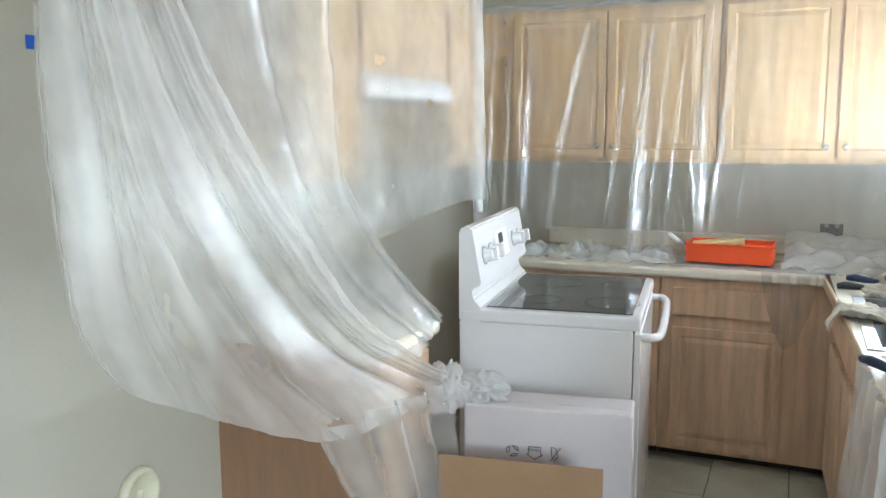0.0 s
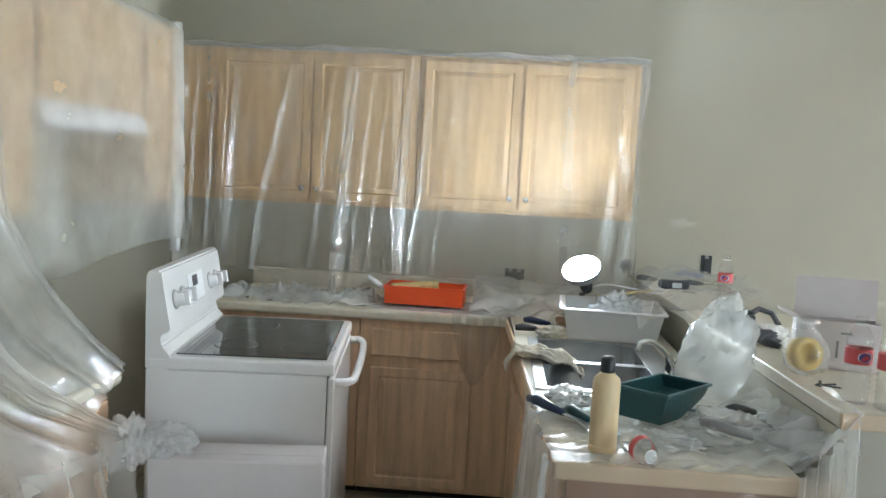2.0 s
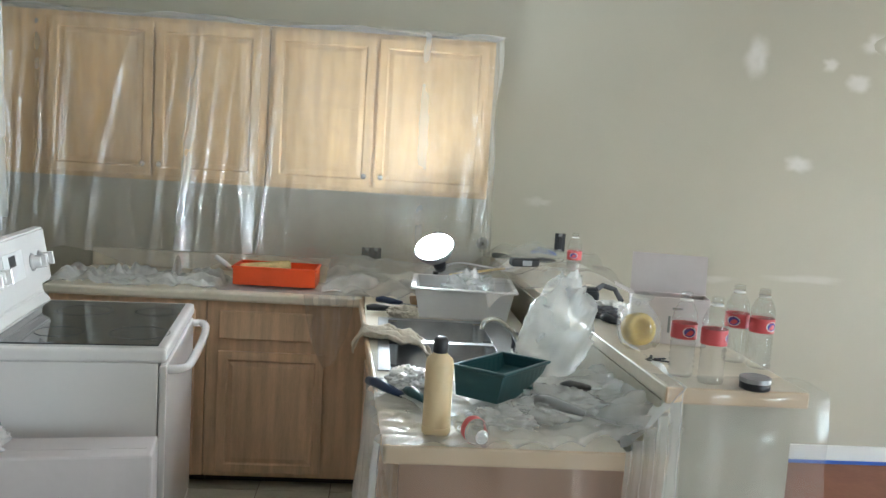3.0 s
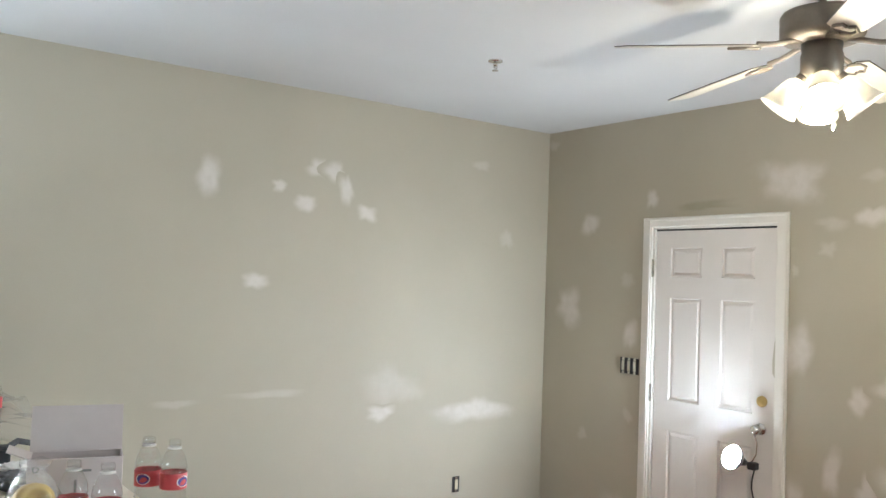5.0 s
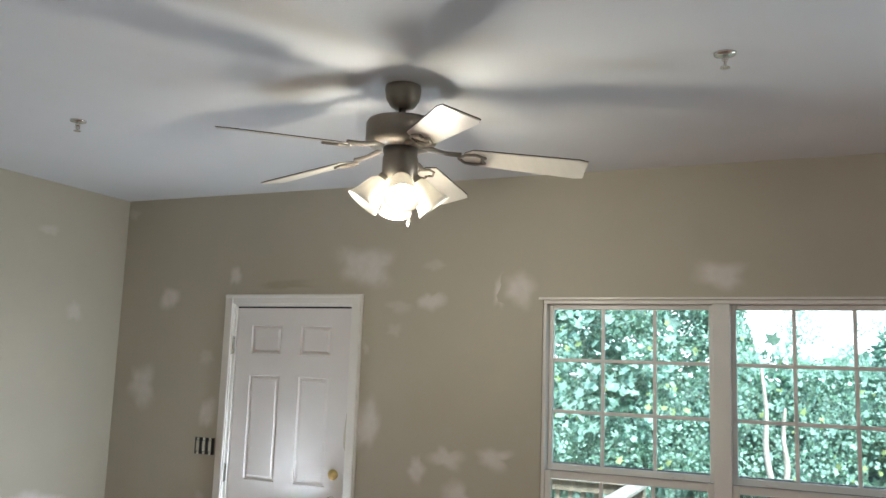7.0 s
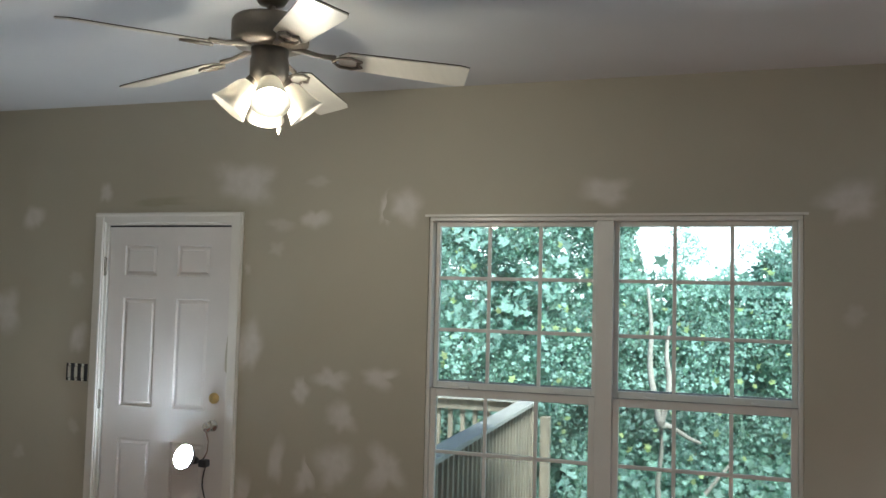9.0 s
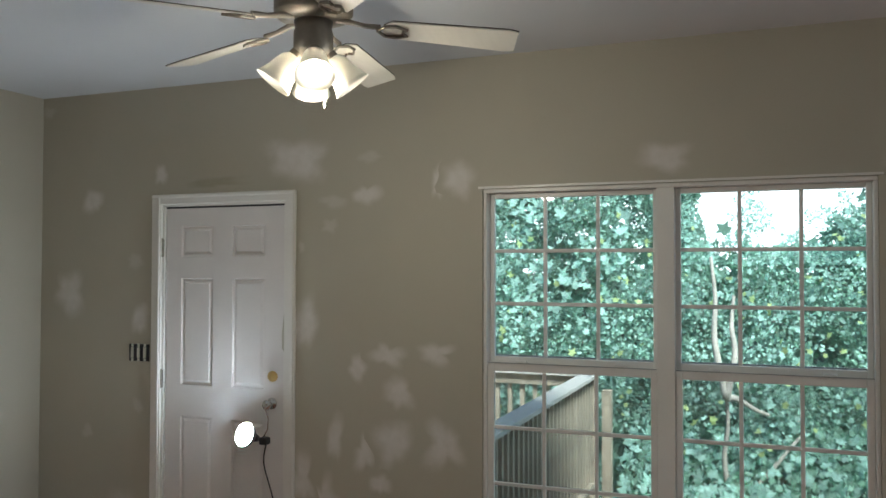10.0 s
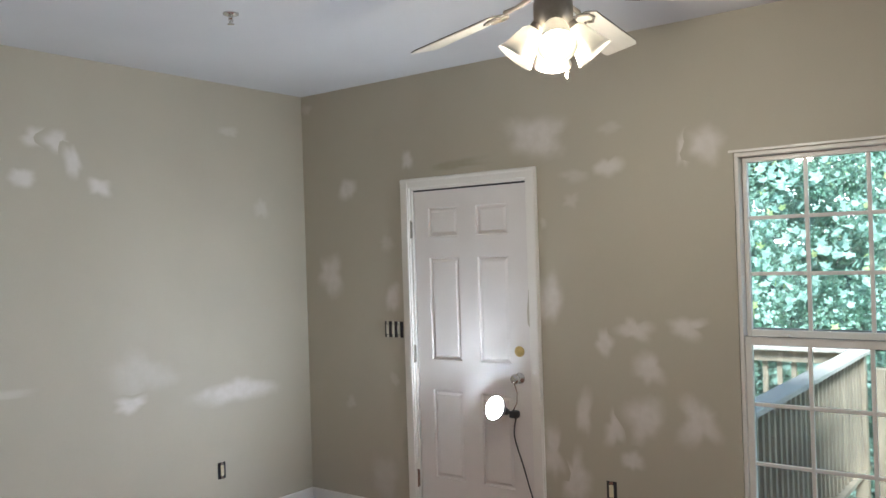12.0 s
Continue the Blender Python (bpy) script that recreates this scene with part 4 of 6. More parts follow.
tap = thing("faucet", pose(-0.06, 3.42, 0.916) @ Matrix.Scale(0.76, 4), "dull chrome single-lever kitchen faucet", "faucet")
part("base", box(-0.03, -0.11, 0, 0.03, 0.11, 0.012, 0.008, 3), "chrome", tap, "", True)
part("column", lathe([(0.026, 0.01), (0.022, 0.05), (0.02, 0.075)], 18), "chrome", tap, "", True)
part("spout", rod([bez([(-0.005, 0, 0.05), (-0.06, -0.03, 0.13), (-0.13, -0.07, 0.178), (-0.185, -0.105, 0.172), (-0.195, -0.112, 0.14)], i / 14) for i in range(15)], 0.0115, 10), "chrome", tap, "", True)
part("lever", rod([(0, 0, 0.07), (0.01, -0.05, 0.10), (0.005, -0.12, 0.115)], [0.017, 0.011, 0.007], 8), "chrome", tap, "", True)
part("sprayer", lathe([(0.016, 0), (0.013, 0.03), (0.018, 0.06), (0.012, 0.075)], 12, Matrix.Translation((0.0, 0.17, 0))), "black", tap, "black side sprayer", True)

# ---- stove ----
ST = pose(-1.797, 3.20, 0.012, 0, 0, 6.1)
stove = thing("electric_range", ST, "white freestanding electric range pulled out from the wall", "stove")
SD, SW = 0.617, 0.76
part("side_panel", box(0, 0, 0.03, SD - 0.03, 0.012, 0.872, 0.004, 2), "enamel", stove)
part("side_panel", box(0, SW - 0.012, 0.03, SD - 0.03, SW, 0.872, 0.004, 2), "enamel", stove)
part("carcass", box(0.01, 0.0125, 0.03, SD - 0.032, SW - 0.0125, 0.870), "enamel", stove)
part("cooktop_frame", box(0.0, -0.004, 0.872, SD - 0.005, SW + 0.004, 0.918, 0.012, 3), "enamel", stove)
part("cooktop_glass", box(0.088, 0.035, 0.9165, SD - 0.035, SW - 0.035, 0.9215, 0.002, 1), "cooktop", stove, "black ceramic glass hob")
for x, y, r in ((0.25, 0.2, 0.075), (0.25, 0.55, 0.095), (0.5, 0.2, 0.095), (0.5, 0.55, 0.075)):
    part("burner_ring", lathe([(r, 0), (r, 0.0006), (r - 0.003, 0.0006), (r - 0.003, 0)], 40, Matrix.Translation((x, y, 0.9216)), False), "black", stove)
guard = bmesh.new()
prof = ((0.0, 0.872), (0.0, 1.185), (0.015, 1.20), (0.045, 1.195), (0.080, 1.0), (0.045, 0.985), (0.050, 0.95), (0.080, 0.918), (0.080, 0.872))
a, b = [[guard.verts.new((x, y, z)) for x, z in prof] for y in (-0.003, SW + 0.003)]
for i in range(len(prof)):
    j = (i + 1) % len(prof)
    guard.faces.new((a[i], a[j], b[j], b[i]))
guard.faces.new(a[::-1])
guard.faces.new(b)
bmesh.ops.bevel(guard, geom=[e for e in guard.edges if e.calc_length() > 0.5], offset=0.006, segments=2, affect="EDGES")
g = part("backguard", guard, "enamel", stove)
slope = lambda y, s: pose(0.045 + 0.035 * s, y, 1.195 - 0.195 * s, 0, 80, 0)
for y in (0.10, 0.19, 0.57, 0.66):
    k = part("control_knob", lathe([(0.030, 0), (0.028, 0.006), (0.021, 0.012), (0.019, 0.03), (0.016, 0.033)], 24, slope(y, 0.55)), "enamel", g, "white control knob", True)
    # Grey ring added round the knob in place of its shading on the guard.
    part("dial_ring", lathe([(0.0335, 0.0005), (0.0335, 0.0022), (0.027, 0.0022)], 24, slope(y, 0.55), False), "grey", k)
    bm = box(-0.024, -0.006, 0.012, 0.024, 0.006, 0.05, 0.003, 2)
    bm.transform(slope(y, 0.55))
    part("grip", bm, "enamel", k)
bm = box(-0.02, -0.032, 0.0, 0.018, 0.032, 0.003, 0.001, 1)
bm.transform(slope(0.36, 0.4))
part("clock", bm, "black", g, "small dark clock display")
bm = box(-0.05, -0.10, 0.0, 0.05, 0.10, 0.0015)
bm.transform(slope(0.37, 0.5))
part("clock_panel", bm, "tub", g)
front = part("oven_door", box(SD - 0.028, 0.008, 0.17, SD - 0.005, SW - 0.008, 0.862, 0.006, 3), "enamel", stove)
part("handle", rod([bez([(SD - 0.008, 0.035, 0.845), (SD + 0.032, 0.04, 0.846), (SD + 0.052, 0.12, 0.84), (SD + 0.056, SW / 2, 0.836), (SD + 0.052, SW - 0.12, 0.84), (SD + 0.032, SW - 0.04, 0.846), (SD - 0.008, SW - 0.035, 0.845)], i / 36) for i in range(37)], 0.0145, 10), "enamel", front, "white curved bar handle", True)
part("drawer", box(SD - 0.028, 0.008, 0.035, SD - 0.006, SW - 0.008, 0.162, 0.006, 2), "enamel", stove)
for x in (0.06, SD - 0.1):
    for y in (0.06, SW - 0.06):
        part("foot", lathe([(0.02, -0.011), (0.018, 0.03)], 10, Matrix.Translation((x, y, 0))), "black", stove)

# ---- carton in front of the stove ----
CB = pose(-1.676, 2.938, 0, 0, 0, 8.5)
carton = thing("carton", CB, "large white cardboard carton in front of the stove, flap open", "cardboard box")
CW, CD, CH = 0.52, 0.165, 0.685
part("body", box(0, 0, 0.0, CW, CD, CH, 0.007, 2), "card_white", carton)
bm = box(-0.05, 0, 0.0, CW * 0.85, 0.004, 0.36)
bm.transform(Matrix.Translation((0.0, -0.14, 0.20)) @ Matrix.Rotation(radians(-4), 4, "X"))
part("flap", bm, "card_brown", carton, "brown inner side of an open flap")
part("flap_bottom", box(-0.05, -0.13, 0.0, CW * 0.85, -0.001, 0.205, 0.003, 1), "card_white", carton)
part("seam_tape", box(0.02, CD / 2 - 0.025, CH, CW - 0.02, CD / 2 + 0.025, CH + 0.0015), "card_white", carton)


def mark(pts, closed=True, w=0.0022):
    p = [(CW * 0.30 + x, -0.0012, 0.545 + z) for x, z in pts]
    part("printed_mark", rod(p + (p[:1] if closed else []), w * 0.6, 4), "ink", carton)


for k in range(3):
    a0 = 2 * math.pi * k / 3
    mark([(0.018 * math.cos(a0 + d) * 1.1, 0.018 * math.sin(a0 + d)) for d in (0.1, 0.6, 1.1, 1.6)] + [(0.012 * math.cos(a0 + 1.3), 0.012 * math.sin(a0 + 1.3)), (0.012 * math.cos(a0 + 0.4), 0.012 * math.sin(a0 + 0.4))])
mark([(0.05, 0.018), (0.088, 0.018), (0.088, -0.006), (0.094, -0.006), (0.069, -0.022), (0.044, -0.006), (0.05, -0.006)])
mark([(0.12, 0.022), (0.135, 0.020), (0.138, 0.006), (0.142, -0.008), (0.128, -0.02), (0.122, -0.006)])
mark([(0.118, -0.022), (0.15, 0.022)], False)
txt = bpy.data.curves.new("open_word", "FONT")
txt.body, txt.size, txt.extrude = "OPEN", 0.013, 0.0003
txt.align_x = "CENTER"
tob = new("open_word_source", txt)
deps = bpy.context.evaluated_depsgraph_get()
tme = bpy.data.meshes.new_from_object(tob.evaluated_get(deps))
bpy.data.objects.remove(tob)
tme.materials.clear()
tme.materials.append(M["ink"])
word = new("printed_word", tme)
word.parent = carton
word.matrix_local = pose(CW * 0.30 + 0.069, -0.0015, 0.558, 90, 180, 0)
word["label"] = "upside-down printed word OPEN"

# ---- ring on the west wall and wall tape ----
ring = thing("pipe_collar", pose(X0, 2.345, 0.50, 0, 90, 0), "round cream plastic pipe collar on the wall", "pipe collar")
part("ring", lathe([(0.052, 0.001), (0.078, 0.001), (0.08, 0.012), (0.07, 0.026), (0.058, 0.026), (0.052, 0.012)], 32), "cream", ring, "", True)
part("cap", lathe([(0.053, 0.002), (0.052, 0.007), (0.012, 0.009), (0.01, 0.02), (0.002, 0.021)], 32), "cream", ring, "", True)
tagged(link("tape_scrap", box(X0 + 0.001, 2.08, 1.735, X0 + 0.003, 2.108, 1.768), "tape"), "scrap of blue masking tape on the wall", "tape")
patch(pose(X0 + 0.001, 1.40, 0.30, 90, 0, 90), 2.5, 1.9, "patch")

# ---- plastic sheeting ----
FOLDS = [
    [(-2.10, 1.80, 2.14), (-1.99, 1.69, 1.62), (-1.92, 1.64, 1.40), (-1.84, 1.60, 1.21), (-1.73, 1.58, 1.13)],
    [(-2.10, 1.84, 2.14), (-1.99, 1.83, 1.585), (-1.92, 1.79, 1.36), (-1.84, 1.74, 1.20), (-1.73, 1.72, 1.05)],
    [(-2.10, 1.89, 2.14), (-1.99, 1.93, 1.54), (-1.92, 2.01, 1.24), (-1.84, 2.11, 1.00), (-1.73, 2.26, 0.80)],
    [(-2.10, 1.94, 2.14), (-1.99, 2.08, 1.60), (-1.92, 2.27, 1.255), (-1.84, 2.52, 0.96), (-1.73, 2.92, 0.73)],
    [(-2.10, 2.00, 2.14), (-1.99, 2.22, 1.59), (-1.92, 2.41, 1.28), (-1.84, 2.58, 1.03), (-1.73, 2.90, 0.79)],
]


def swag(u, v):
    """Hangs from the cabinet tops; its folds sweep down and across to a knot on the carton."""
    p = bez([bez(f, v) for f in FOLDS], u)
    ph = u * 24 + 2.4 * noise.noise((u * 6, 0.3, 0)) + 0.5 * math.sin(v * 3 + u * 5)
    deep = (0.35 + 0.65 * math.sin(math.pi * min(1.0, v * 1.15))) * (1 - 0.5 * v * u)
    ridge = (1 - abs(math.sin(ph * 0.5))) ** 3 + 0.45 * (1 - abs(math.sin(ph * 1.15 + 1.1))) ** 4 + 0.35 * math.sin(ph * 0.27 + 1)
    fold = 0.044 * deep * ridge
    p += Vector((fold, -0.75 * fold, 0.15 * fold))
    return wrinkle(wrinkle(p, 0.004, 8), 0.0012, 26)


sheet("draped_plastic_sheet", swag, 320, 140, "film_drape", "clear plastic sheet draped from cabinets and gathered on the carton", group="plastic sheeting")


def lower_sheet(u, v):
    """The slack part behind the swag, whose hem runs down to the short worktop."""
    a = bez([(-2.05, 2.05, 2.14), (-2.035, 2.22, 1.62), (-1.985, 2.41, 1.29), (-1.90, 2.58, 1.03), (-1.80, 2.86, 0.83)], v)
    b = bez([(-2.05, 2.76, 2.14), (-2.035, 2.79, 1.70), (-2.00, 2.79, 1.41), (-1.91, 2.87, 1.16), (-1.80, 3.05, 0.93)], v)
    p = a.lerp(b, u)
    ph = u * 13 + 1.5 * noise.noise((u * 4, v * 2, 5))
    fold = 0.022 * ((1 - abs(math.sin(ph * 0.5 + v))) ** 3 + 0.3 * math.sin(ph))
    return wrinkle(wrinkle(p + Vector((fold, -0.4 * fold, 0)), 0.008, 7), 0.003, 24)


sheet("slack_plastic_sheet", lower_sheet, 110, 110, "film_back", "slack clear plastic sheet reaching down to the short worktop", group="plastic sheeting")


def back_sheet(u, v):
    y = 1.82 + 2.36 * u
    z = 2.14 - v * (0.94 - 0.03 * math.sin(u * 9))
    x = X0 + 0.380 + 0.008 * math.sin(u * 31 + v * 2) * v + 0.015 * v + 0.05 * max(0, u - 0.9) * v
    if v < 0.03:
        x -= 0.03 * (1 - v / 0.03)
    return wrinkle((x, y - 0.03 * v * (1 - u), z), 0.006, 5)


sheet("hanging_plastic_sheet", back_sheet, 140, 60, "film_back", "milky plastic sheet hung over wall cabinets and hood", group="plastic sheeting")


def edge_roll(u, v):
    z = 2.145 - u * 0.98
    a = v * 2 * math.pi
    r = 0.022 + 0.008 * noise.noise((0, 0, u * 9))
    return Vector((X0 + 0.35 + r * math.cos(a) + 0.02 * u, 4.18 + 1.3 * r * math.sin(a) + 0.02 * math.sin(u * 5), z))


sheet("plastic_sheet_edge", edge_roll, 60, 10, "film_milky", "folded edge of the plastic sheet beside the corner", group="plastic sheeting")


def tail(u, v):
    """The loose end below the swag's hem, drawn in towards the carton as it falls."""
    y = 2.14 + 0.80 * u + v * (0.52 - 0.42 * u) + 0.02 * math.sin(u * 26 + v * 3) * (0.3 + v)
    z = (0.84 - 0.10 * u) * (1 - v) + 0.01
    return wrinkle((-1.735 + 0.022 * math.cos(u * 26 + 2 * v) + 0.04 * v, y, z), 0.010, 7)


sheet("plastic_tail", tail, 90, 50, "film_tail", "loose end of plastic sheet hanging beside the carton", group="plastic sheeting")


def crumple(name, c, size, material, label, seed, category="plastic sheet", flat=1.0):
    bm = bmesh.new()
    bmesh.ops.create_icosphere(bm, subdivisions=5, radius=1)
    for v in bm.verts:
        d = v.co.normalized()
        n = noise.noise(d * 2.1 + Vector((seed, 0, 0))) * 0.35 + noise.noise(d * 5.3 + Vector((0, seed, 0))) * 0.22 + (abs(noise.noise(d * 9 + Vector((0, 0, seed)))) - 0.2) * 0.25
        v.co = d * (1 + n)
        v.co = Vector((v.co.x * size[0], v.co.y * size[1], max(-0.55, v.co.z) * size[2]))
        v.co += Vector((0, 0, size[2] * 0.55))
    ob = link(name, bm, material, None, "", True)
    ob.location = c
    return tagged(ob, label, category, "plastic sheeting" if category == "plastic sheet" else "")


crumple("crumpled_plastic", (-1.655, 3.01, 0.685), (0.09, 0.065, 0.055), "film_knot", "crumpled knot of plastic sheet on the carton", 3.1)
crumple("crumpled_plastic", (-1.745, 2.95, 0.66), (0.07, 0.07, 0.09), "film_knot", "crumpled knot of plastic sheet on the carton", 7.7)


def cabinet_sheet(u, v):
    x = -2.32 + 2.31 * u
    z = 2.155 - v * (1.17 - 0.06 * math.sin(u * 14))
    ph = u * 40 + 4.5 * noise.noise((u * 4, 0.7, 0))
    lean = 0.045 * math.sin(u * 11) * v
    sharp = (1 - abs(math.sin(ph * 0.5 + 0.9 * v * math.sin(u * 9)))) ** 2.5 + 0.6 * (1 - abs(math.sin(ph * 1.35 + 2.2 * v))) ** 5
    amp = 1.15 if u < 0.5 else max(0.08, 1.15 - (u - 0.5) * 9)
    if u > 0.9:
        amp = max(amp, (u - 0.9) * 9)
    y = YU - 0.046 - 0.042 * amp * sharp * min(1, v * 3) - 0.02 * v + 0.012 * math.sin(ph * 0.31)
    if u > 0.97:
        x += 0.012 * math.sin(v * 14)
    if v < 0.03:
        y += 0.05 * (1 - v / 0.03)
    return wrinkle((x + lean, y, z), 0.010, 6)


sheet("cabinet_plastic_sheet", cabinet_sheet, 300, 70, "film_cabinet", "thin clear plastic sheet taped over maple cabinets", group="plastic sheeting")


def top_flap(u, v):
    x = -2.32 + 2.32 * u
    return wrinkle((x, YU - 0.02 + v * 0.2, 2.138 + 0.025 * abs(noise.noise((u * 8, v, 2))) + 0.012 * math.sin(u * 21)), 0.010, 9)


sheet("plastic_top_flap", top_flap, 120, 8, "film_milky", "turned-over plastic on the cabinet tops", group="plastic sheeting")


def end_sheet(u, v):
    return wrinkle((-0.028 + 0.02 * v + 0.012 * math.sin(u * 12), YU + 0.02 + 0.29 * u, 2.13 - v * 1.05), 0.012, 6)


sheet("plastic_end_sheet", end_sheet, 20, 50, "film_thin", "plastic sheet round the end of the wall cabinets", group="plastic sheeting")


def counter_sheet(u, v):
    x = -2.0 + 1.42 * u
    y = 4.43 + 0.34 * v + 0.03 * noise.noise((u * 6, 1, 0))
    h = abs(noise.noise((u * 13, v * 5, 4))) * 0.065 + abs(noise.noise((u * 29, v * 11, 1))) * 0.035
    return Vector((x, y, 0.916 + h * (0.4 + math.sin(math.pi * v)) * (1.0 if u < 0.52 else 0.22)))


sheet("counter_plastic_sheet", counter_sheet, 130, 40, "film_milky", "crumpled plastic sheet lying on the worktop", group="plastic sheeting")


def corner_hang(u, v):
    x = -0.88 + 0.24 * u + 0.07 * v * (0.5 - u)
    w = 0.5 + 0.5 * math.sin(math.pi * u)
    return wrinkle((x, YF - 0.052 - 0.012 * math.sin(u * 19) + 0.012 * v, 0.925 - v * 0.34 * w), 0.008, 9)


sheet("hanging_plastic_corner", corner_hang, 30, 30, "film_thin", "corner of plastic sheet hanging over the worktop edge", group="plastic sheeting")


def run_sheet(u, v):
    """Stretched sheet between the cabinets' sheet and the sink clutter."""
    p = Vector((-0.79 + 0.79 * u, 4.98 - 0.62 * v - 0.1 * u, 1.02 - 0.085 * v + 0.06 * abs(noise.noise((u * 7, v * 5, 8)))))
    return wrinkle(p, 0.010, 12)


sheet("counter_corner_sheet", run_sheet, 70, 50, "film_milky", "rumpled plastic sheet across the worktop corner", group="plastic sheeting")


def heap_sheet(u, v):
    x = -0.12 + 0.56 * u
    y = 3.84 + 1.14 * v
    base = 0.98 + 0.10 * min(1, u * 2.6)
    h = 0.08 * noise.noise((u * 3, v * 5, 3)) + 0.022 * abs(noise.noise((u * 8, v * 13, 5))) + 0.04 * math.sin(math.pi * v)
    return Vector((x, y, base + max(0.0, h + 0.02)))


sheet("heaped_plastic_sheet", heap_sheet, 80, 110, "film_thin", "rumpled plastic sheet heaped over clutter by the bar", group="plastic sheeting")


def pen_top_sheet(u, v):
    h = abs(noise.noise((u * 9, v * 9, 6))) * 0.03 + abs(noise.noise((u * 21, v * 19, 2))) * 0.006
    y = PY0 - 0.05 + 0.55 * v
    rise = 0.06 * max(0, u - 0.6) / 0.4
    return Vector((PX0 - 0.016 + kx(y) + 0.70 * u, y, 0.917 + h * (0.5 + u) + rise))


sheet("peninsula_plastic_sheet", pen_top_sheet, 90, 80, "film_top", "wrinkled clear plastic sheet on the end worktop", group="plastic sheeting")


def pen_side(u, v):
    return wrinkle((PX0 - 0.02 + kx(PY0 - 0.05 + 0.55 * u) - 0.05 * v - 0.012 * math.sin(u * 26), PY0 - 0.05 + 0.55 * u + 0.04 * v * u, 0.918 - v * 0.85), 0.007, 8)


sheet("side_plastic_sheet", pen_side, 60, 60, "film_milky", "plastic sheet hanging down the side of the peninsula", group="plastic sheeting")


def pen_front(u, v):
    fold = 0.014 * math.sin(u * 27 + 2 * noise.noise((u * 5, v, 0))) + 0.02 * max(0, u - 0.75) * math.sin(u * 90)
    return wrinkle((PX0 - 0.02 + kx(PY0) + 0.70 * u, PY0 - 0.055 + fold * (0.3 + v) - 0.03 * v, 0.918 - v * 0.88 + 0.10 * max(0, u - 0.8) / 0.2 * (1 - v)), 0.006, 8)


sheet("end_plastic_sheet", pen_front, 100, 60, "film_smooth", "clear plastic sheet hanging over the peninsula end", group="plastic sheeting")


def bar_front(u, v):
    fold = 0.012 * math.sin(u * 19 + v) + 0.03 * max(0, 0.22 - u) * math.sin(u * 80)
    if v < 0.08:
        return wrinkle((PX1 + 0.10 + 0.40 * u, BY0 + 0.105 - 0.12 * v / 0.08, 1.065), 0.005, 14)
    w = (v - 0.08) / 0.92
    return wrinkle((PX1 + 0.10 + 0.40 * u + 0.05 * w * (u - 0.5), BY0 - 0.018 + fold * (0.2 + w) - 0.04 * w, 1.063 - w * 1.0), 0.006, 8)


sheet("bar_plastic_sheet", bar_front, 80, 70, "film_smooth", "clear plastic sheet hanging over the end of the bar", group="plastic sheeting")


def gathered_sheet(u, v):
    """A tight bunch of film hanging where the worktop meets the bar."""
    x = 0.035 + 0.125 * u + 0.05 * v * (u - 0.6)
    top = 0.925 + 0.14 * u
    return wrinkle((x, 2.515 - 0.016 * math.sin(u * 30 + 2 * v) - 0.03 * v, top - v * (top - 0.02)), 0.007, 9)


sheet("gathered_plastic_sheet", gathered_sheet, 70, 60, "film_top", "gathered plastic sheet hanging between worktop and bar", group="plastic sheeting")


def bridge_sheet(u, v):
    a, b = Vector((0.03 + 0.02 * v, 2.53 + 0.5 * v, 0.93)), Vector((0.19, 2.585 + 0.5 * v, 1.066))
    return wrinkle(a.lerp(b, u) + Vector((0, 0, -0.03 * math.sin(math.pi * u))), 0.012, 10)


sheet("sloping_plastic_sheet", bridge_sheet, 24, 40, "film_milky", "plastic sheet sloping from worktop up to the bar", group="plastic sheeting")

for i, (x, y, a, b, c) in enumerate(((-0.06, 2.76, 0.12, 0.08, 0.05), (-0.24, 2.68, 0.08, 0.05, 0.03))):
    crumple("crumpled_plastic", (x, y, 0.918), (a, b, c), "film_bag", "crumpled clear plastic film on the worktop", 40.0 + i * 3)
# standing bag by the sink
bm = lathe([(0.075, 0), (0.105, 0.03), (0.115, 0.12), (0.10, 0.21), (0.07, 0.27), (0.035, 0.305), (0.005, 0.315)], 40)
bmesh.ops.subdivide_edges(bm, edges=[e for e in bm.edges if e.calc_length() > 0.03], cuts=3)
for v in bm.verts:
    v.co *= 1 - 0.30 * abs(noise.noise(v.co * 13)) - 0.16 * abs(noise.noise(v.co * 31))
    v.co = Vector((v.co.x * 1.05 + 0.22 * v.co.z, v.co.y, v.co.z * 1.08))
bag = tagged(link("plastic_bag", bm, "film_bag", None, "", True), "bulging milky plastic bag standing by the sink", "plastic bag")
bag.location = (-0.035, 3.14, 0.925)

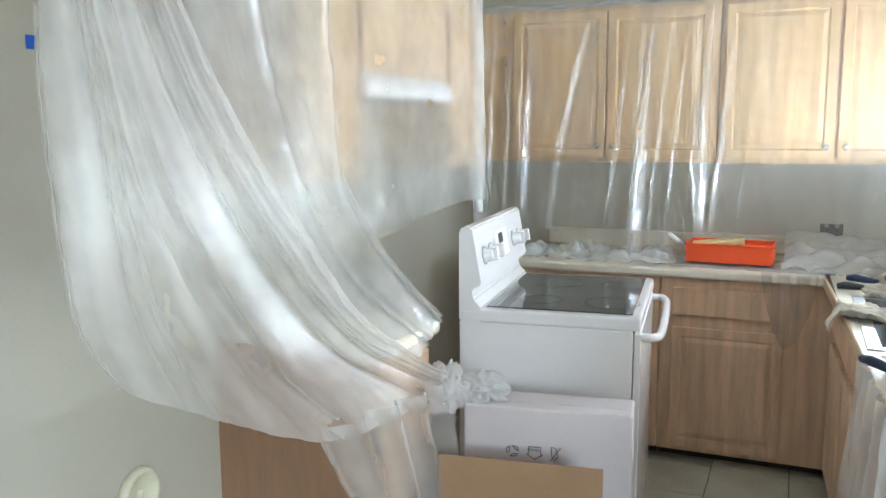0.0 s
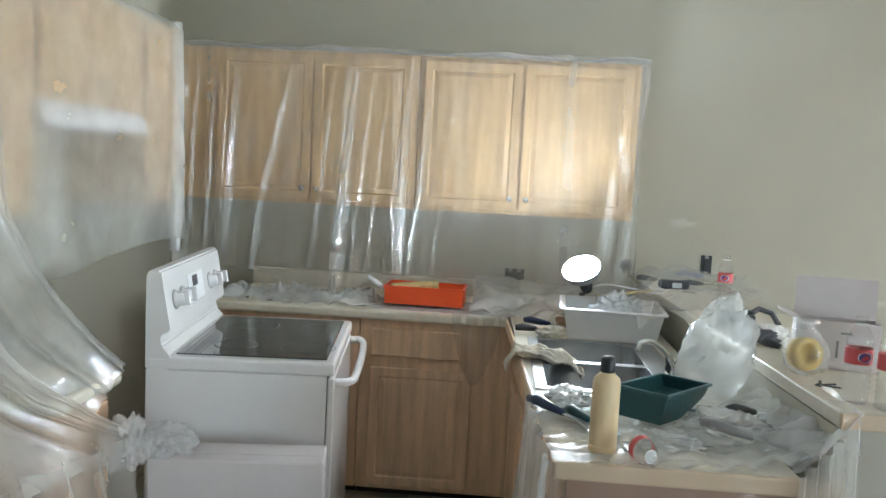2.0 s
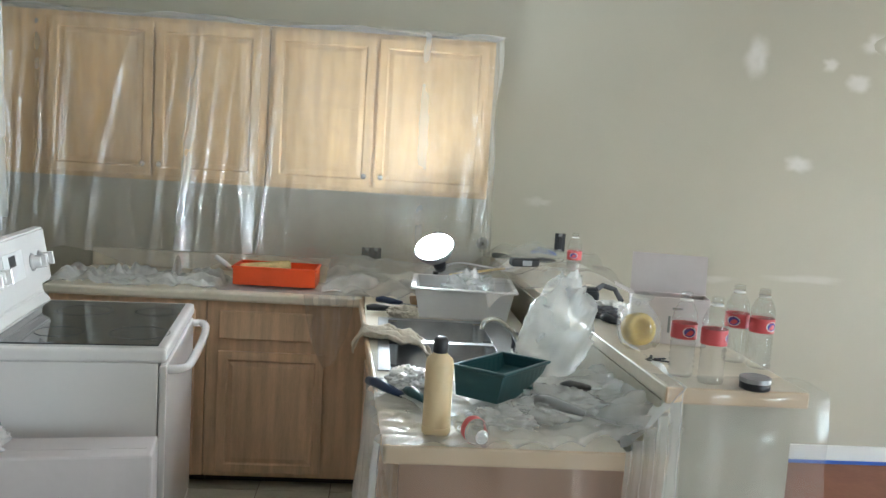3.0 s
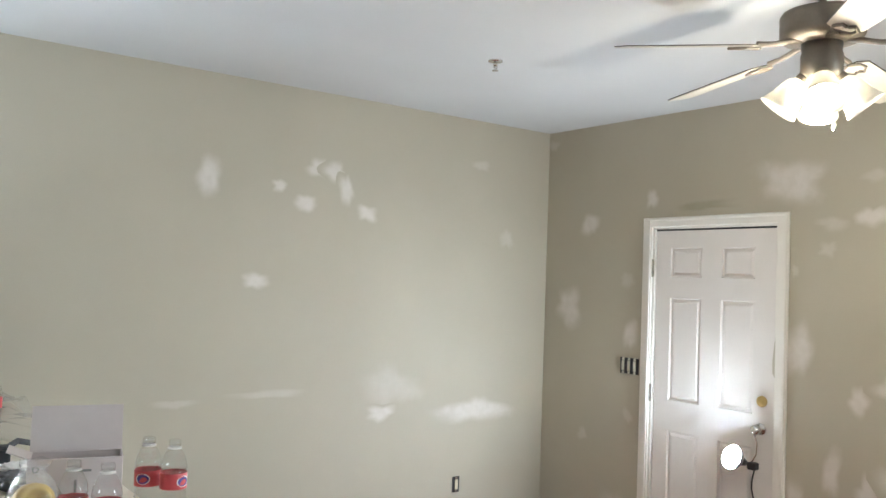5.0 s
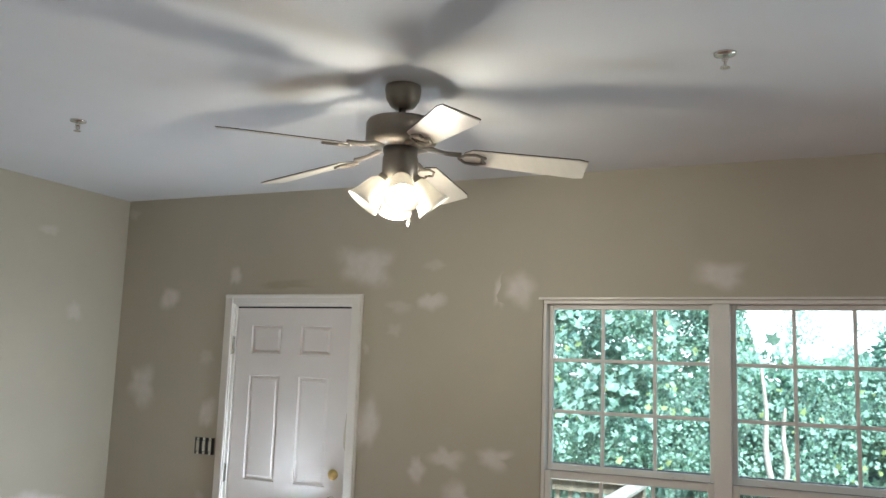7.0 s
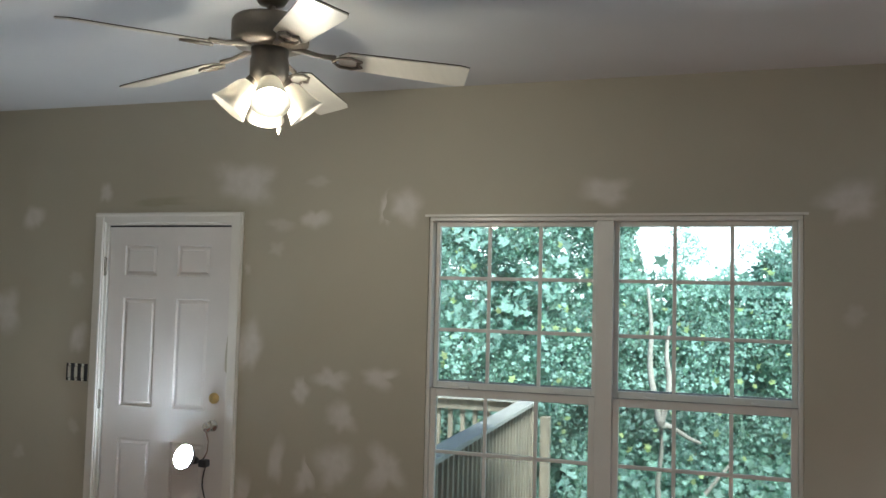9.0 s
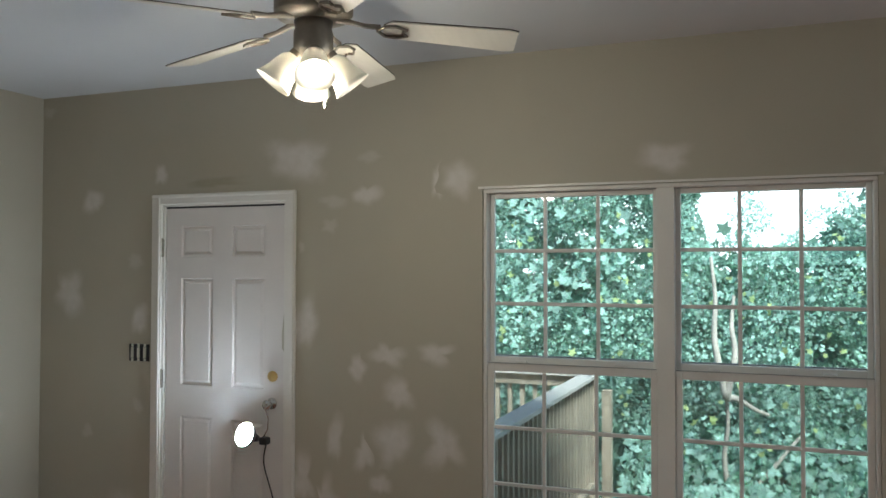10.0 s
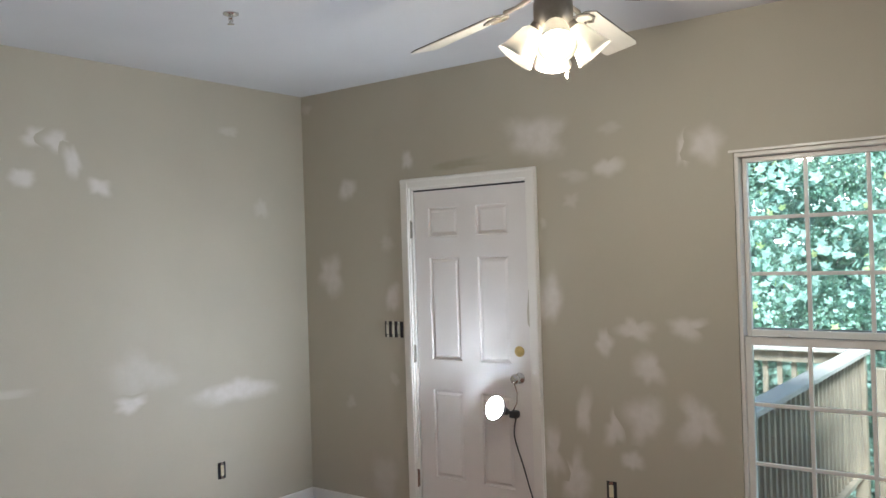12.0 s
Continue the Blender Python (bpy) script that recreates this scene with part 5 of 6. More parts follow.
# ---- things on the back worktop ----
def roller_tray(name, m, L, Wd, Ht, material, label, category, slope=0.8):
    t = thing(name, m, label, category)
    bm = bmesh.new()
    n = 10
    rows = []
    for i in range(n + 1):
        x = -L / 2 + L * i / n
        floor_z = 0.008 + (Ht - 0.03) * max(0, (i - 4) / (n - 4)) ** 1.3 * slope
        rows.append([(x, -Wd / 2, Ht), (x, -Wd / 2 + 0.012, floor_z), (x, Wd / 2 - 0.012, floor_z), (x, Wd / 2, Ht)])
    vs = [[bm.verts.new(p) for p in r] for r in rows]
    for a, b in zip(vs, vs[1:]):
        for k in range(3):
            bm.faces.new((a[k], b[k], b[k + 1], a[k + 1]))
    for e in (vs[0], vs[-1]):
        bm.faces.new(e)
    pan = part("pan", bm, material, t)
    sol = pan.modifiers.new("thickness", "SOLIDIFY")
    sol.thickness, sol.offset = 0.003, 1
    rim = bmesh.new()
    for b in ((-L / 2 - 0.008, -Wd / 2 - 0.008, L / 2 + 0.008, -Wd / 2 + 0.003), (-L / 2 - 0.008, Wd / 2 - 0.003, L / 2 + 0.008, Wd / 2 + 0.008), (-L / 2 - 0.008, -Wd / 2, -L / 2 + 0.003, Wd / 2), (L / 2 - 0.003, -Wd / 2, L / 2 + 0.008, Wd / 2)):
        box(b[0], b[1], Ht - 0.006, b[2], b[3], Ht + 0.003, 0.002, 1, rim)
    part("rim", rim, material, t)
    for sx in (-1, 1):
        part("foot", box(sx * (L / 2 - 0.03) - 0.012, -Wd / 2 + 0.02, 0, sx * (L / 2 - 0.03) + 0.012, Wd / 2 - 0.02, 0.012, 0.002, 1), material, t)
    return t


roller_tray("orange_paint_tray", pose(-1.015, 4.60, 0.93, 0, 0, -2), 0.37, 0.20, 0.085, "orange", "orange plastic paint tray on the plastic-covered worktop", "paint tray", 0.25)
for sy in (-1, 1):
    part("wall", box(-0.185, sy * 0.1 - 0.002, 0.002, 0.185, sy * 0.1 + 0.002, 0.083), "orange", bpy.data.objects["orange_paint_tray"])
for sx in (-1, 1):
    part("wall", box(sx * 0.185 - 0.002, -0.098, 0.002, sx * 0.185 + 0.002, 0.098, 0.083), "orange", bpy.data.objects["orange_paint_tray"])
rl = thing("paint_roller", pose(-1.10, 4.60, 1.0, 0, -6, 4), "tan nap paint roller lying in the orange tray", "paint roller")
part("sleeve", lathe([(0.012, -0.115), (0.024, -0.115), (0.026, -0.10), (0.026, 0.10), (0.024, 0.115), (0.012, 0.115)], 24, pose(0.03, 0, 0, 0, 90, 0)), "nap", rl, "", True)
part("frame_wire", rod([(-0.085, 0, 0), (-0.12, 0, 0.005), (-0.125, -0.05, 0.012), (-0.14, -0.06, 0.02)], 0.004, 6), "chrome", rl)
part("handle", rod([(-0.12, -0.05, 0.012), (-0.15, -0.06, 0.04), (-0.185, -0.07, 0.075)], [0.010, 0.013, 0.010], 8), "tub", rl, "white roller handle", True)

# kitchen work lamp on the clutter
tiltk = pose(0, 0, 0, 0, 0, 8) @ Matrix.Rotation(radians(30), 4, "X") @ Matrix.Rotation(radians(-22), 4, "Y") @ Matrix.Scale(1.45, 4)
kl = work_lamp("standing_work_lamp", (-0.31, 4.30, 1.175), tiltk, "led", "lit round work lamp standing among the clutter")
part("stand", rod([(0.02, 0.09, -0.12), (0.02, 0.10, -0.19), (0.0, 0.05, -0.245)], [0.012, 0.014, 0.02], 8), "black", kl)
part("base", box(-0.09, -0.06, -0.262, 0.09, 0.12, -0.24, 0.008, 2), "card_brown", kl)
part("cord", rod([bez([(0.05, 0.1, -0.1), (0.12, 0.05, -0.07), (0.25, 0.02, -0.08), (0.36, 0.08, -0.10), (0.45, 0.3, -0.10)], i / 20) for i in range(21)], 0.004, 6), "tub", kl, "thin pale cord")

# tub with clutter behind the sink
tubm = thing("plastic_tub", pose(-0.185, 4.18, 0.914, 0, 0, -4) @ Matrix.Diagonal((1.22, 1.08, 1.0, 1)), "white plastic tub full of tools, behind the sink", "tub")
bm = box(-0.165, -0.17, 0, 0.165, 0.17, 0.125)
bmesh.ops.delete(bm, geom=[max(bm.faces, key=lambda f: f.calc_center_median().z)], context="FACES")
for v in bm.verts:
    if v.co.z < 0.01:
        v.co.x *= 0.88
        v.co.y *= 0.9
shell = part("shell", bm, "tub", tubm)
mod = shell.modifiers.new("thickness", "SOLIDIFY")
mod.thickness = 0.004
part("rim", box(-0.175, -0.182, 0.118, 0.175, -0.166, 0.128, 0.003, 1), "tub", tubm)
part("rim", box(-0.175, 0.166, 0.118, 0.175, 0.182, 0.128, 0.003, 1), "tub", tubm)
part("rim", box(-0.179, -0.166, 0.118, -0.163, 0.166, 0.128, 0.003, 1), "tub", tubm)
part("rim", box(0.163, -0.166, 0.118, 0.179, 0.166, 0.128, 0.003, 1), "tub", tubm)
crumple("crumpled_plastic", (-0.17, 4.17, 0.925), (0.12, 0.13, 0.10), "film_milky", "crumpled plastic film inside the white tub", 11.3)
stick = thing("paint_stick", pose(-0.10, 4.26, 1.085, 0, -6, 20), "yellow wooden paint stick lying across the tub", "stick")
part("shaft", box(-0.15, -0.012, -0.003, 0.15, 0.012, 0.003, 0.001, 1), "nap", stick)
part("grip", box(0.11, -0.013, -0.004, 0.16, 0.013, 0.004, 0.001, 1), "tub", stick)


def hand_tool(m, L, handle, metal, label, category, width=0.02, taper=1.0, name="scraper"):
    t = thing(name, m, label, category)
    part("handle", rod([(-L * 0.5, 0, 0.013), (-L * 0.38, 0, 0.016), (-L * 0.2, 0, 0.013), (-0.0, 0, 0.010)], [0.011, 0.015, 0.013, 0.008], 10), handle, t, "", True)
    bm = bmesh.new()
    pr = ((0, -0.008), (L * 0.2, -0.010), (L * 0.5, -width * taper), (L * 0.5, width * taper), (L * 0.2, 0.010), (0, 0.008))
    a, b = [[bm.verts.new((x, y, 0.008 + z - 0.006 * x / L)) for x, y in pr] for z in (0, 0.0014)]
    bm.faces.new(a[::-1])
    bm.faces.new(b)
    for i in range(len(pr)):
        j = (i + 1) % len(pr)
        bm.faces.new((a[i], a[j], b[j], b[i]))
    part("blade", bm, metal, t)
    return t


hand_tool(pose(-0.475, 2.86, 0.925, 0, 0, -52), 0.30, "navy", "steel", "wide putty knife with a dark blue handle", "putty knife", 0.045, name="putty_knife")
hand_tool(pose(-0.41, 2.80, 0.925, 0, 0, -62), 0.22, "teal", "steel", "small putty knife with a green handle", "putty knife", 0.03, name="putty_knife")
hand_tool(pose(-0.03, 2.66, 0.955, 0, 5, -28), 0.26, "grey", "grey", "grey utility tool lying under the plastic", "scraper", 0.018)
hand_tool(pose(0.03, 2.86, 0.965, 0, 8, 35), 0.22, "black", "steel", "black handled scraper under the plastic", "scraper", 0.022)
hand_tool(pose(-0.48, 4.08, 0.925, 0, 0, 10), 0.22, "black", "steel", "black handled scraper beside the sink", "scraper", 0.02)
hand_tool(pose(-0.44, 4.16, 0.935, 0, 0, -25), 0.24, "navy", "grey", "dark blue handled tool beside the sink", "scraper", 0.02)
hand_tool(pose(0.235, 3.30, 1.062, 0, 0, -60), 0.16, "black", "chrome", "small dark screwdriver on the bar", "screwdriver", 0.004, name="screwdriver")
hand_tool(pose(0.33, 4.75, 1.075, 0, 0, 5), 0.2, "black", "grey", "dark scraper lying at the end of the bar", "scraper", 0.015)
hand_tool(pose(0.12, 4.82, 1.075, 0, 0, -8), 0.2, "black", "grey", "dark scraper lying at the end of the bar", "scraper", 0.015)
tagged(link("blue_tool_grip", rod([(0.24, 4.94, 1.10), (0.28, 4.945, 1.118), (0.34, 4.94, 1.105), (0.37, 4.93, 1.095)], [0.008, 0.014, 0.013, 0.007], 10), "blue", None, "", True), "curved blue plastic tool grip on the heap", "tool")
knobw = thing("round_wall_fitting", pose(-0.003, Y1, 1.125, 90, 0, 0), "round dark grey fitting on the wall above the counter", "wall fitting")
part("plate", lathe([(0.034, 0.001), (0.033, 0.008), (0.024, 0.018), (0.01, 0.021)], 24), "grey", knobw, "", True)
part("stem", lathe([(0.009, 0.02), (0.008, 0.035)], 12), "black", knobw)
bb = thing("black_charger", pose(0.215, 3.73, 1.062, 0, 0, -8), "black tool battery charger on the bar", "charger")
part("body", box(-0.06, -0.035, 0, 0.06, 0.035, 0.045, 0.008, 3), "black", bb)
part("dock", box(0.0, -0.02, 0.045, 0.05, 0.02, 0.058, 0.004, 2), "black", bb)
part("strap", rod([(0.05, 0.0, 0.05), (0.08, 0.05, 0.06), (0.13, 0.07, 0.045), (0.15, 0.02, 0.01)], 0.010, 8), "glove", bb)
crumple("work_glove", (0.20, 3.46, 1.062), (0.07, 0.06, 0.022), "glove", "dark grey work glove lying on the bar", 21.0, "glove")
crumple("work_glove", (0.27, 3.53, 1.062), (0.06, 0.05, 0.028), "label_white", "white crumpled work glove on the bar", 24.0, "glove")
bt = thing("black_tape_measure", pose(0.07, 4.16, max(heap_sheet(0.22 + 0.06 * i, 0.25 + 0.03 * j).z for i in range(5) for j in range(3)) - 0.004, 0, 0, 6), "black tape measure on the heaped plastic", "tape measure")
part("case", box(-0.065, -0.03, 0, 0.055, 0.03, 0.034, 0.010, 3), "black", bt)
part("clip", box(-0.02, -0.034, 0.006, 0.02, -0.030, 0.028, 0.001, 1), "steel", bt)


# rag over the sink edge
def rag_fn(u, v):
    x = -0.63 + 0.27 * u
    y = 3.62 + 0.16 * (v - 0.5) + 0.10 * (0.5 - u) + 0.02 * math.sin(u * 17)
    z = 0.925 + 0.022 * abs(math.sin(v * 9 + u * 4)) - (0.07 * max(0, 0.12 - u) / 0.12) - 0.05 * max(0, u - 0.75) / 0.25
    return wrinkle((x, y, z), 0.012, 16)


rag = sheet("cleaning_rag", rag_fn, 50, 30, "rag", "twisted cream cotton rag draped over the sink edge", "rag")
so = rag.modifiers.new("thickness", "SOLIDIFY")
so.thickness = 0.006
crumple("cloth_wad", (-0.45, 3.02, 0.917), (0.06, 0.07, 0.03), "label_white", "wad of white paper towel on the worktop", 31.0, "paper towel")
crumple("cloth_wad", (-0.44, 4.02, 0.914), (0.06, 0.04, 0.03), "rag", "wad of cream rag behind the sink", 33.0, "rag")

# glue bottle
gb = thing("glue_bottle", pose(-0.40, 2.615, 0.918, 0, 0, 10), "tan yellow glue bottle with a dark cap", "bottle")
bm = lathe([(0.030, 0), (0.0335, 0.005), (0.0335, 0.168), (0.031, 0.182), (0.020, 0.192), (0.014, 0.20)], 28)
part("body", bm, "glue", gb, "", True)
part("cap", lathe([(0.017, 0.197), (0.018, 0.20), (0.017, 0.228), (0.012, 0.234)], 20), "black", gb, "dark blue-black screw cap", True)
part("base_ring", lathe([(0.0335, 0.008), (0.0342, 0.010), (0.0342, 0.018), (0.0335, 0.020)], 28), "glue", gb, "", True)

roller_tray("green_paint_tray", pose(-0.20, 2.93, 0.93, 0, 3, 54), 0.275, 0.145, 0.085, "teal", "dark green plastic roller tray on the worktop", "paint tray")


# ---- water bottles ----
def water_bottle(m, label, half=False):
    b = thing("water_bottle", m, label, "bottle", "water bottles")
    prof = [(0.026, 0.0), (0.031, 0.006)]
    for i in range(6):
        z = 0.012 + i * 0.0145
        prof += [(0.0318, z), (0.0275, z + 0.007)]
    prof += [(0.0315, 0.098), (0.0315, 0.137), (0.0285, 0.140), (0.0315, 0.146), (0.029, 0.165), (0.019, 0.185), (0.0125, 0.192), (0.0125, 0.20)]
    part("shell", lathe(prof, 28), "pet", b, "clear ribbed plastic", True)
    part("cap", lathe([(0.0145, 0.198), (0.0145, 0.212), (0.012, 0.214)], 20), "pet", b, "clear screw thread", True)
    part("neck_ring", lathe([(0.0128, 0.192), (0.0165, 0.1925), (0.0165, 0.195), (0.0128, 0.196)], 20), "label_white", b)
    lab = part("label", lathe([(0.0320, 0.098), (0.0322, 0.099), (0.0322, 0.135), (0.0320, 0.136)], 28, None, False), "label_red", b, "red label with a blue oval", True)
    bm = bmesh.new()
    bmesh.ops.create_circle(bm, cap_ends=True, radius=1, segments=20)
    for v in bm.verts:
        a = v.co.x * 0.55
        v.co = Vector((0.0328 * math.sin(a), -0.0328 * math.cos(a), 0.117 + v.co.y * 0.0135))
    part("oval", bm, "label_white", lab)
    bm = bmesh.new()
    bmesh.ops.create_circle(bm, cap_ends=True, radius=1, segments=20)
    for v in bm.verts:
        a = v.co.x * 0.46
        v.co = Vector((0.0332 * math.sin(a), -0.0332 * math.cos(a), 0.117 + v.co.y * 0.0108))
    part("emblem", bm, "label_blue", lab)
    return b


wb = water_bottle(pose(0.218, 2.705, 1.061, 0, 0, 5), "empty clear water bottle with red label on the bar")
for x, y, a in ((0.272, 2.645, 60), (0.435, 2.885, -40), (0.478, 2.825, 25), (0.30, 4.25, -20)):
    copy_thing(wb, pose(x, y, 1.061, 0, 0, a))
lying = copy_thing(wb, pose(-0.335, 2.62, 0.95, 90, 0, 15) @ Matrix.Diagonal((0.9, 1, 0.62, 1)))
lying["label"] = "crushed clear water bottle lying on the worktop"

jar = thing("small_tin", (0.368, 2.605, 1.061), "short round tin with a silver lid on bar", "tin")
part("body", lathe([(0.034, 0), (0.036, 0.002), (0.036, 0.02)], 28), "black", jar, "", True)
part("lid", lathe([(0.0375, 0.018), (0.0375, 0.029), (0.033, 0.031), (0.031, 0.029), (0.002, 0.0292)], 28), "steel", jar, "silver screw lid")
key = thing("key_bunch", (0.19, 2.85, 1.061), "small bunch of dark keys on the bar", "keys")
part("ring", lathe([(0.012, 0), (0.014, 0.0015), (0.012, 0.003), (0.010, 0.0015)], 20), "black", key)
for a in (20, -25, 70):
    bm = box(0.012, -0.004, 0.001, 0.05, 0.004, 0.0045, 0.001, 1)
    bm.transform(pose(0, 0, 0, 0, 0, a))
    part("key", bm, "black", key)
tr = thing("tape_roll_in_bag", (0.205, 3.02, 1.061), "yellow tape roll inside a clear plastic bag", "tape roll")
part("roll", lathe([(0.028, -0.02), (0.046, -0.02), (0.048, 0), (0.046, 0.02), (0.028, 0.02), (0.027, 0)], 28, pose(0, 0, 0.05, 78, 0, 15)), "sponge", tr, "", True)
bm = lathe([(0.05, 0.001), (0.062, 0.02), (0.066, 0.06), (0.05, 0.10), (0.022, 0.13), (0.035, 0.15)], 24, None, False)
for v in bm.verts:
    v.co = wrinkle(v.co, 0.016, 22)
part("bag", bm, "film_thin", tr, "clear bag", True)

# white carton on the bar with its lid up
wc = thing("small_carton", pose(0.20, 3.09, 1.061, 0, 0, -14), "white product carton standing open on the bar", "cardboard box")
part("front_panel", box(0, 0, 0, 0.225, 0.004, 0.14, 0.001, 1), "card_white", wc)
part("back_panel", box(0, 0.096, 0, 0.225, 0.10, 0.14, 0.001, 1), "card_white", wc)
part("side_panel", box(0, 0.004, 0, 0.004, 0.096, 0.14), "card_white", wc)
part("side_panel", box(0.221, 0.004, 0, 0.225, 0.096, 0.14), "card_white", wc)
part("bottom_panel", box(0.004, 0.004, 0.001, 0.221, 0.096, 0.005), "card_brown", wc)
bm = box(0, 0.0, 0, 0.225, 0.003, 0.12)
bm.transform(Matrix.Translation((0, 0.10, 0.138)) @ Matrix.Rotation(radians(-10), 4, "X"))
part("lid_flap", bm, "card_white", wc)
bm = box(0, 0, 0, 0.06, 0.09, 0.003)
bm.transform(Matrix.Translation((0.002, 0.006, 0.139)) @ Matrix.Rotation(radians(22), 4, "Y") @ Matrix.Translation((-0.055, 0, 0)))
part("side_flap", bm, "card_white", wc)
part("round_mark", lathe([(0.008, 0), (0.008, 0.001), (0.005, 0.001), (0.005, 0)], 20, pose(0.02, -0.0005, 0.115, 90, 0, 0), False), "grey", wc)
part("printed_bar", box(0.12, -0.0015, 0.105, 0.15, -0.0003, 0.111), "grey", wc)
part("printed_bar", box(0.11, -0.0015, 0.035, 0.117, -0.0003, 0.085), "grey", wc)

# ---- deck outside ----
deck = thing("deck", (0, 0, 0), "weathered wooden deck outside the window", "deck", kind="structure")
for i in range(22):
    part("plank", box(X2 + TH + 0.02 + i * 0.145, 2.2, -0.16, X2 + TH + 0.155 + i * 0.145, 5.6, -0.125, 0.004, 1), "wood", deck)
rail = thing("deck_railing", (0, 0, 0), "weathered deck railing, sky light put into its pale top rail", "railing")
RX = 7.05
part("top_rail", box(X2 + TH + 0.05, 2.17, 0.765, RX + 0.09, 2.31, 0.80, 0.005, 1), "rail", rail, "flat top rail, paled for sky light")
part("side_rail", box(X2 + TH + 0.05, 2.255, 0.675, RX, 2.293, 0.763), "wood", rail)
part("bottom_rail", box(X2 + TH + 0.05, 2.255, -0.07, RX, 2.293, 0.02), "wood", rail)
part("top_rail", box(RX - 0.05, 2.312, 0.7655, RX + 0.09, 5.6, 0.80, 0.005, 1), "rail", rail, "flat top rail, paled for sky light")
part("side_rail", box(RX, 2.30, 0.675, RX + 0.038, 5.6, 0.763), "wood", rail)
part("bottom_rail", box(RX, 2.30, -0.07, RX + 0.038, 5.6, 0.02), "wood", rail)
part("post", box(RX - 0.04, 2.06, -1.6, RX + 0.04, 2.14, 0.66, 0.004, 1), "wood", rail, "corner post")
part("post", box(RX - 0.045, 2.20, -1.6, RX + 0.045, 2.29, 0.764, 0.004, 1), "wood", rail)
bal = part("baluster", box(-0.018, -0.018, -0.10, 0.018, 0.018, 0.74), "wood", rail)
bal.location = (X2 + TH + 0.12, 2.236, 0)
for i in range(1, 27):
    o = new("baluster", bal.data)
    o.parent, o.location = rail, (X2 + TH + 0.12 + i * 0.108, 2.236, 0)
for i in range(28):
    o = new("baluster", bal.data)
    o.parent, o.location = rail, (RX + 0.058, 2.40 + i * 0.115, 0)

# ---- ground, trees and vines outside ----
def bank(x, y):
    d = max(0.0, x - 7.6)
    return -1.2 + 0.62 * d - 0.012 * d * d + 0.25 * noise.noise((x * 0.5, y * 0.5, 0)) if x > 7.6 else -1.2


def ground_fn(u, v):
    x = X2 + TH + 0.05 + (u ** 2.2) * 240
    y = (v - 0.5) * 40 * (1 + 10 * u * u)
    return Vector((x, y, min(bank(x, y), 1.5)))


tagged(link("ground", grid(ground_fn, 70, 60), "soil", None, "", True), "leaf-littered bank rising behind the deck", "ground", kind="structure")

tagged(link("backdrop", box(150, -160, -2, 151, 160, 90), "haze"), "white hazy sky beyond the trees", "sky", kind="structure")


def leaf_cloud(name, material, n, place, size, label, category, seed):
    """Many small lobed leaves in one mesh."""
    rnd = random.Random(seed)
    verts, faces = [], []
    shape = ((0, -0.5, 0), (0.36, -0.42, 0.05), (0.26, -0.16, 0.01), (0.55, 0.10, 0.07), (0.20, 0.14, 0.01), (0, 0.60, -0.10), (-0.20, 0.14, 0.01), (-0.55, 0.10, 0.07), (-0.26, -0.16, 0.01), (-0.36, -0.42, 0.05))
    for _ in range(n):
        p = place(rnd)
        if p is None:
            continue
        s = size * rnd.uniform(0.55, 1.35)
        m = Matrix.Translation(p) @ Euler((radians(rnd.uniform(15, 95)), radians(rnd.uniform(-50, 50)), radians(-90 + rnd.uniform(-75, 75)))).to_matrix().to_4x4()
        k = len(verts)
        verts += [tuple(m @ (Vector(q) * s)) for q in shape] + [tuple(m @ Vector((0, 0, 0.02 * s)))]
        faces += [(k + i, k + (i + 1) % 10, k + 10) for i in range(10)]
    me = bpy.data.meshes.new(name)
    me.from_pydata(verts, [], faces)
    me.materials.append(M[material])
    return tagged(new(name, me), label, category, kind="stuff")


def top_of(y):
    # height of the green wall: tall to the north, dipping to open sky further south
    if y > 1.9:
        return 4.6
    return 1.88 + 0.35 * noise.noise((y * 2.2, 0, 3)) + max(0, (y - 1.5)) * 5 + max(0, 0.35 - y) * 1.1


def on_wall(depth, lo=-1.0, holes=True):
    def place(r):
        y = r.uniform(-2.2, 6.8)
        z = r.uniform(lo, 4.6)
        if z > top_of(y) + r.gauss(0, 0.12):
            return None
        clump = noise.noise((y * 1.5, z * 1.5, depth)) * 0.7 + noise.noise((y * 4, z * 4, depth)) * 0.3
        x = 8.3 + depth + 0.42 * z + clump + r.uniform(-0.12, 0.12)
        if holes and noise.noise((y * 2.3 + 5, z * 2.3, depth * 3)) < -0.32:
            return None
        return Vector((x, y, z))
    return place


leaf_cloud("vine_leaves", "leaf", 52000, on_wall(0.22), 0.036, "dense mid-green climbing vine leaves", "vines", 1)
leaf_cloud("vine_leaves", "leaf_pale", 5200, on_wall(-0.02), 0.062, "pale green climbing vine leaves in front", "vines", 2)
leaf_cloud("vine_leaves", "leaf_dark", 60000, on_wall(0.45, -1.0, False), 0.047, "deep thicket leaves with shade put into their darker green", "vines", 3)
leaf_cloud("vine_leaves", "leaf", 16000, on_wall(0.85, -1.0, False), 0.17, "broad green leaves at the back of the thicket", "vines", 21)
leaf_cloud("vine_leaves", "leaf_pale", 260, lambda r: Vector((8.75 + r.uniform(-0.15, 0.15), r.uniform(2.2, 3.9), r.uniform(1.0, 2.8))), 0.105, "large pale vine leaves hanging in front", "vines", 8)
leaf_cloud("yellowing_leaves", "leaf_yellow", 800, on_wall(-0.05), 0.075, "scattered yellowing vine leaves", "vines", 4)
leaf_cloud("vine_leaves", "leaf_pale", 26000, on_wall(0.10), 0.034, "fine pale leaflets among the vines", "vines", 12)
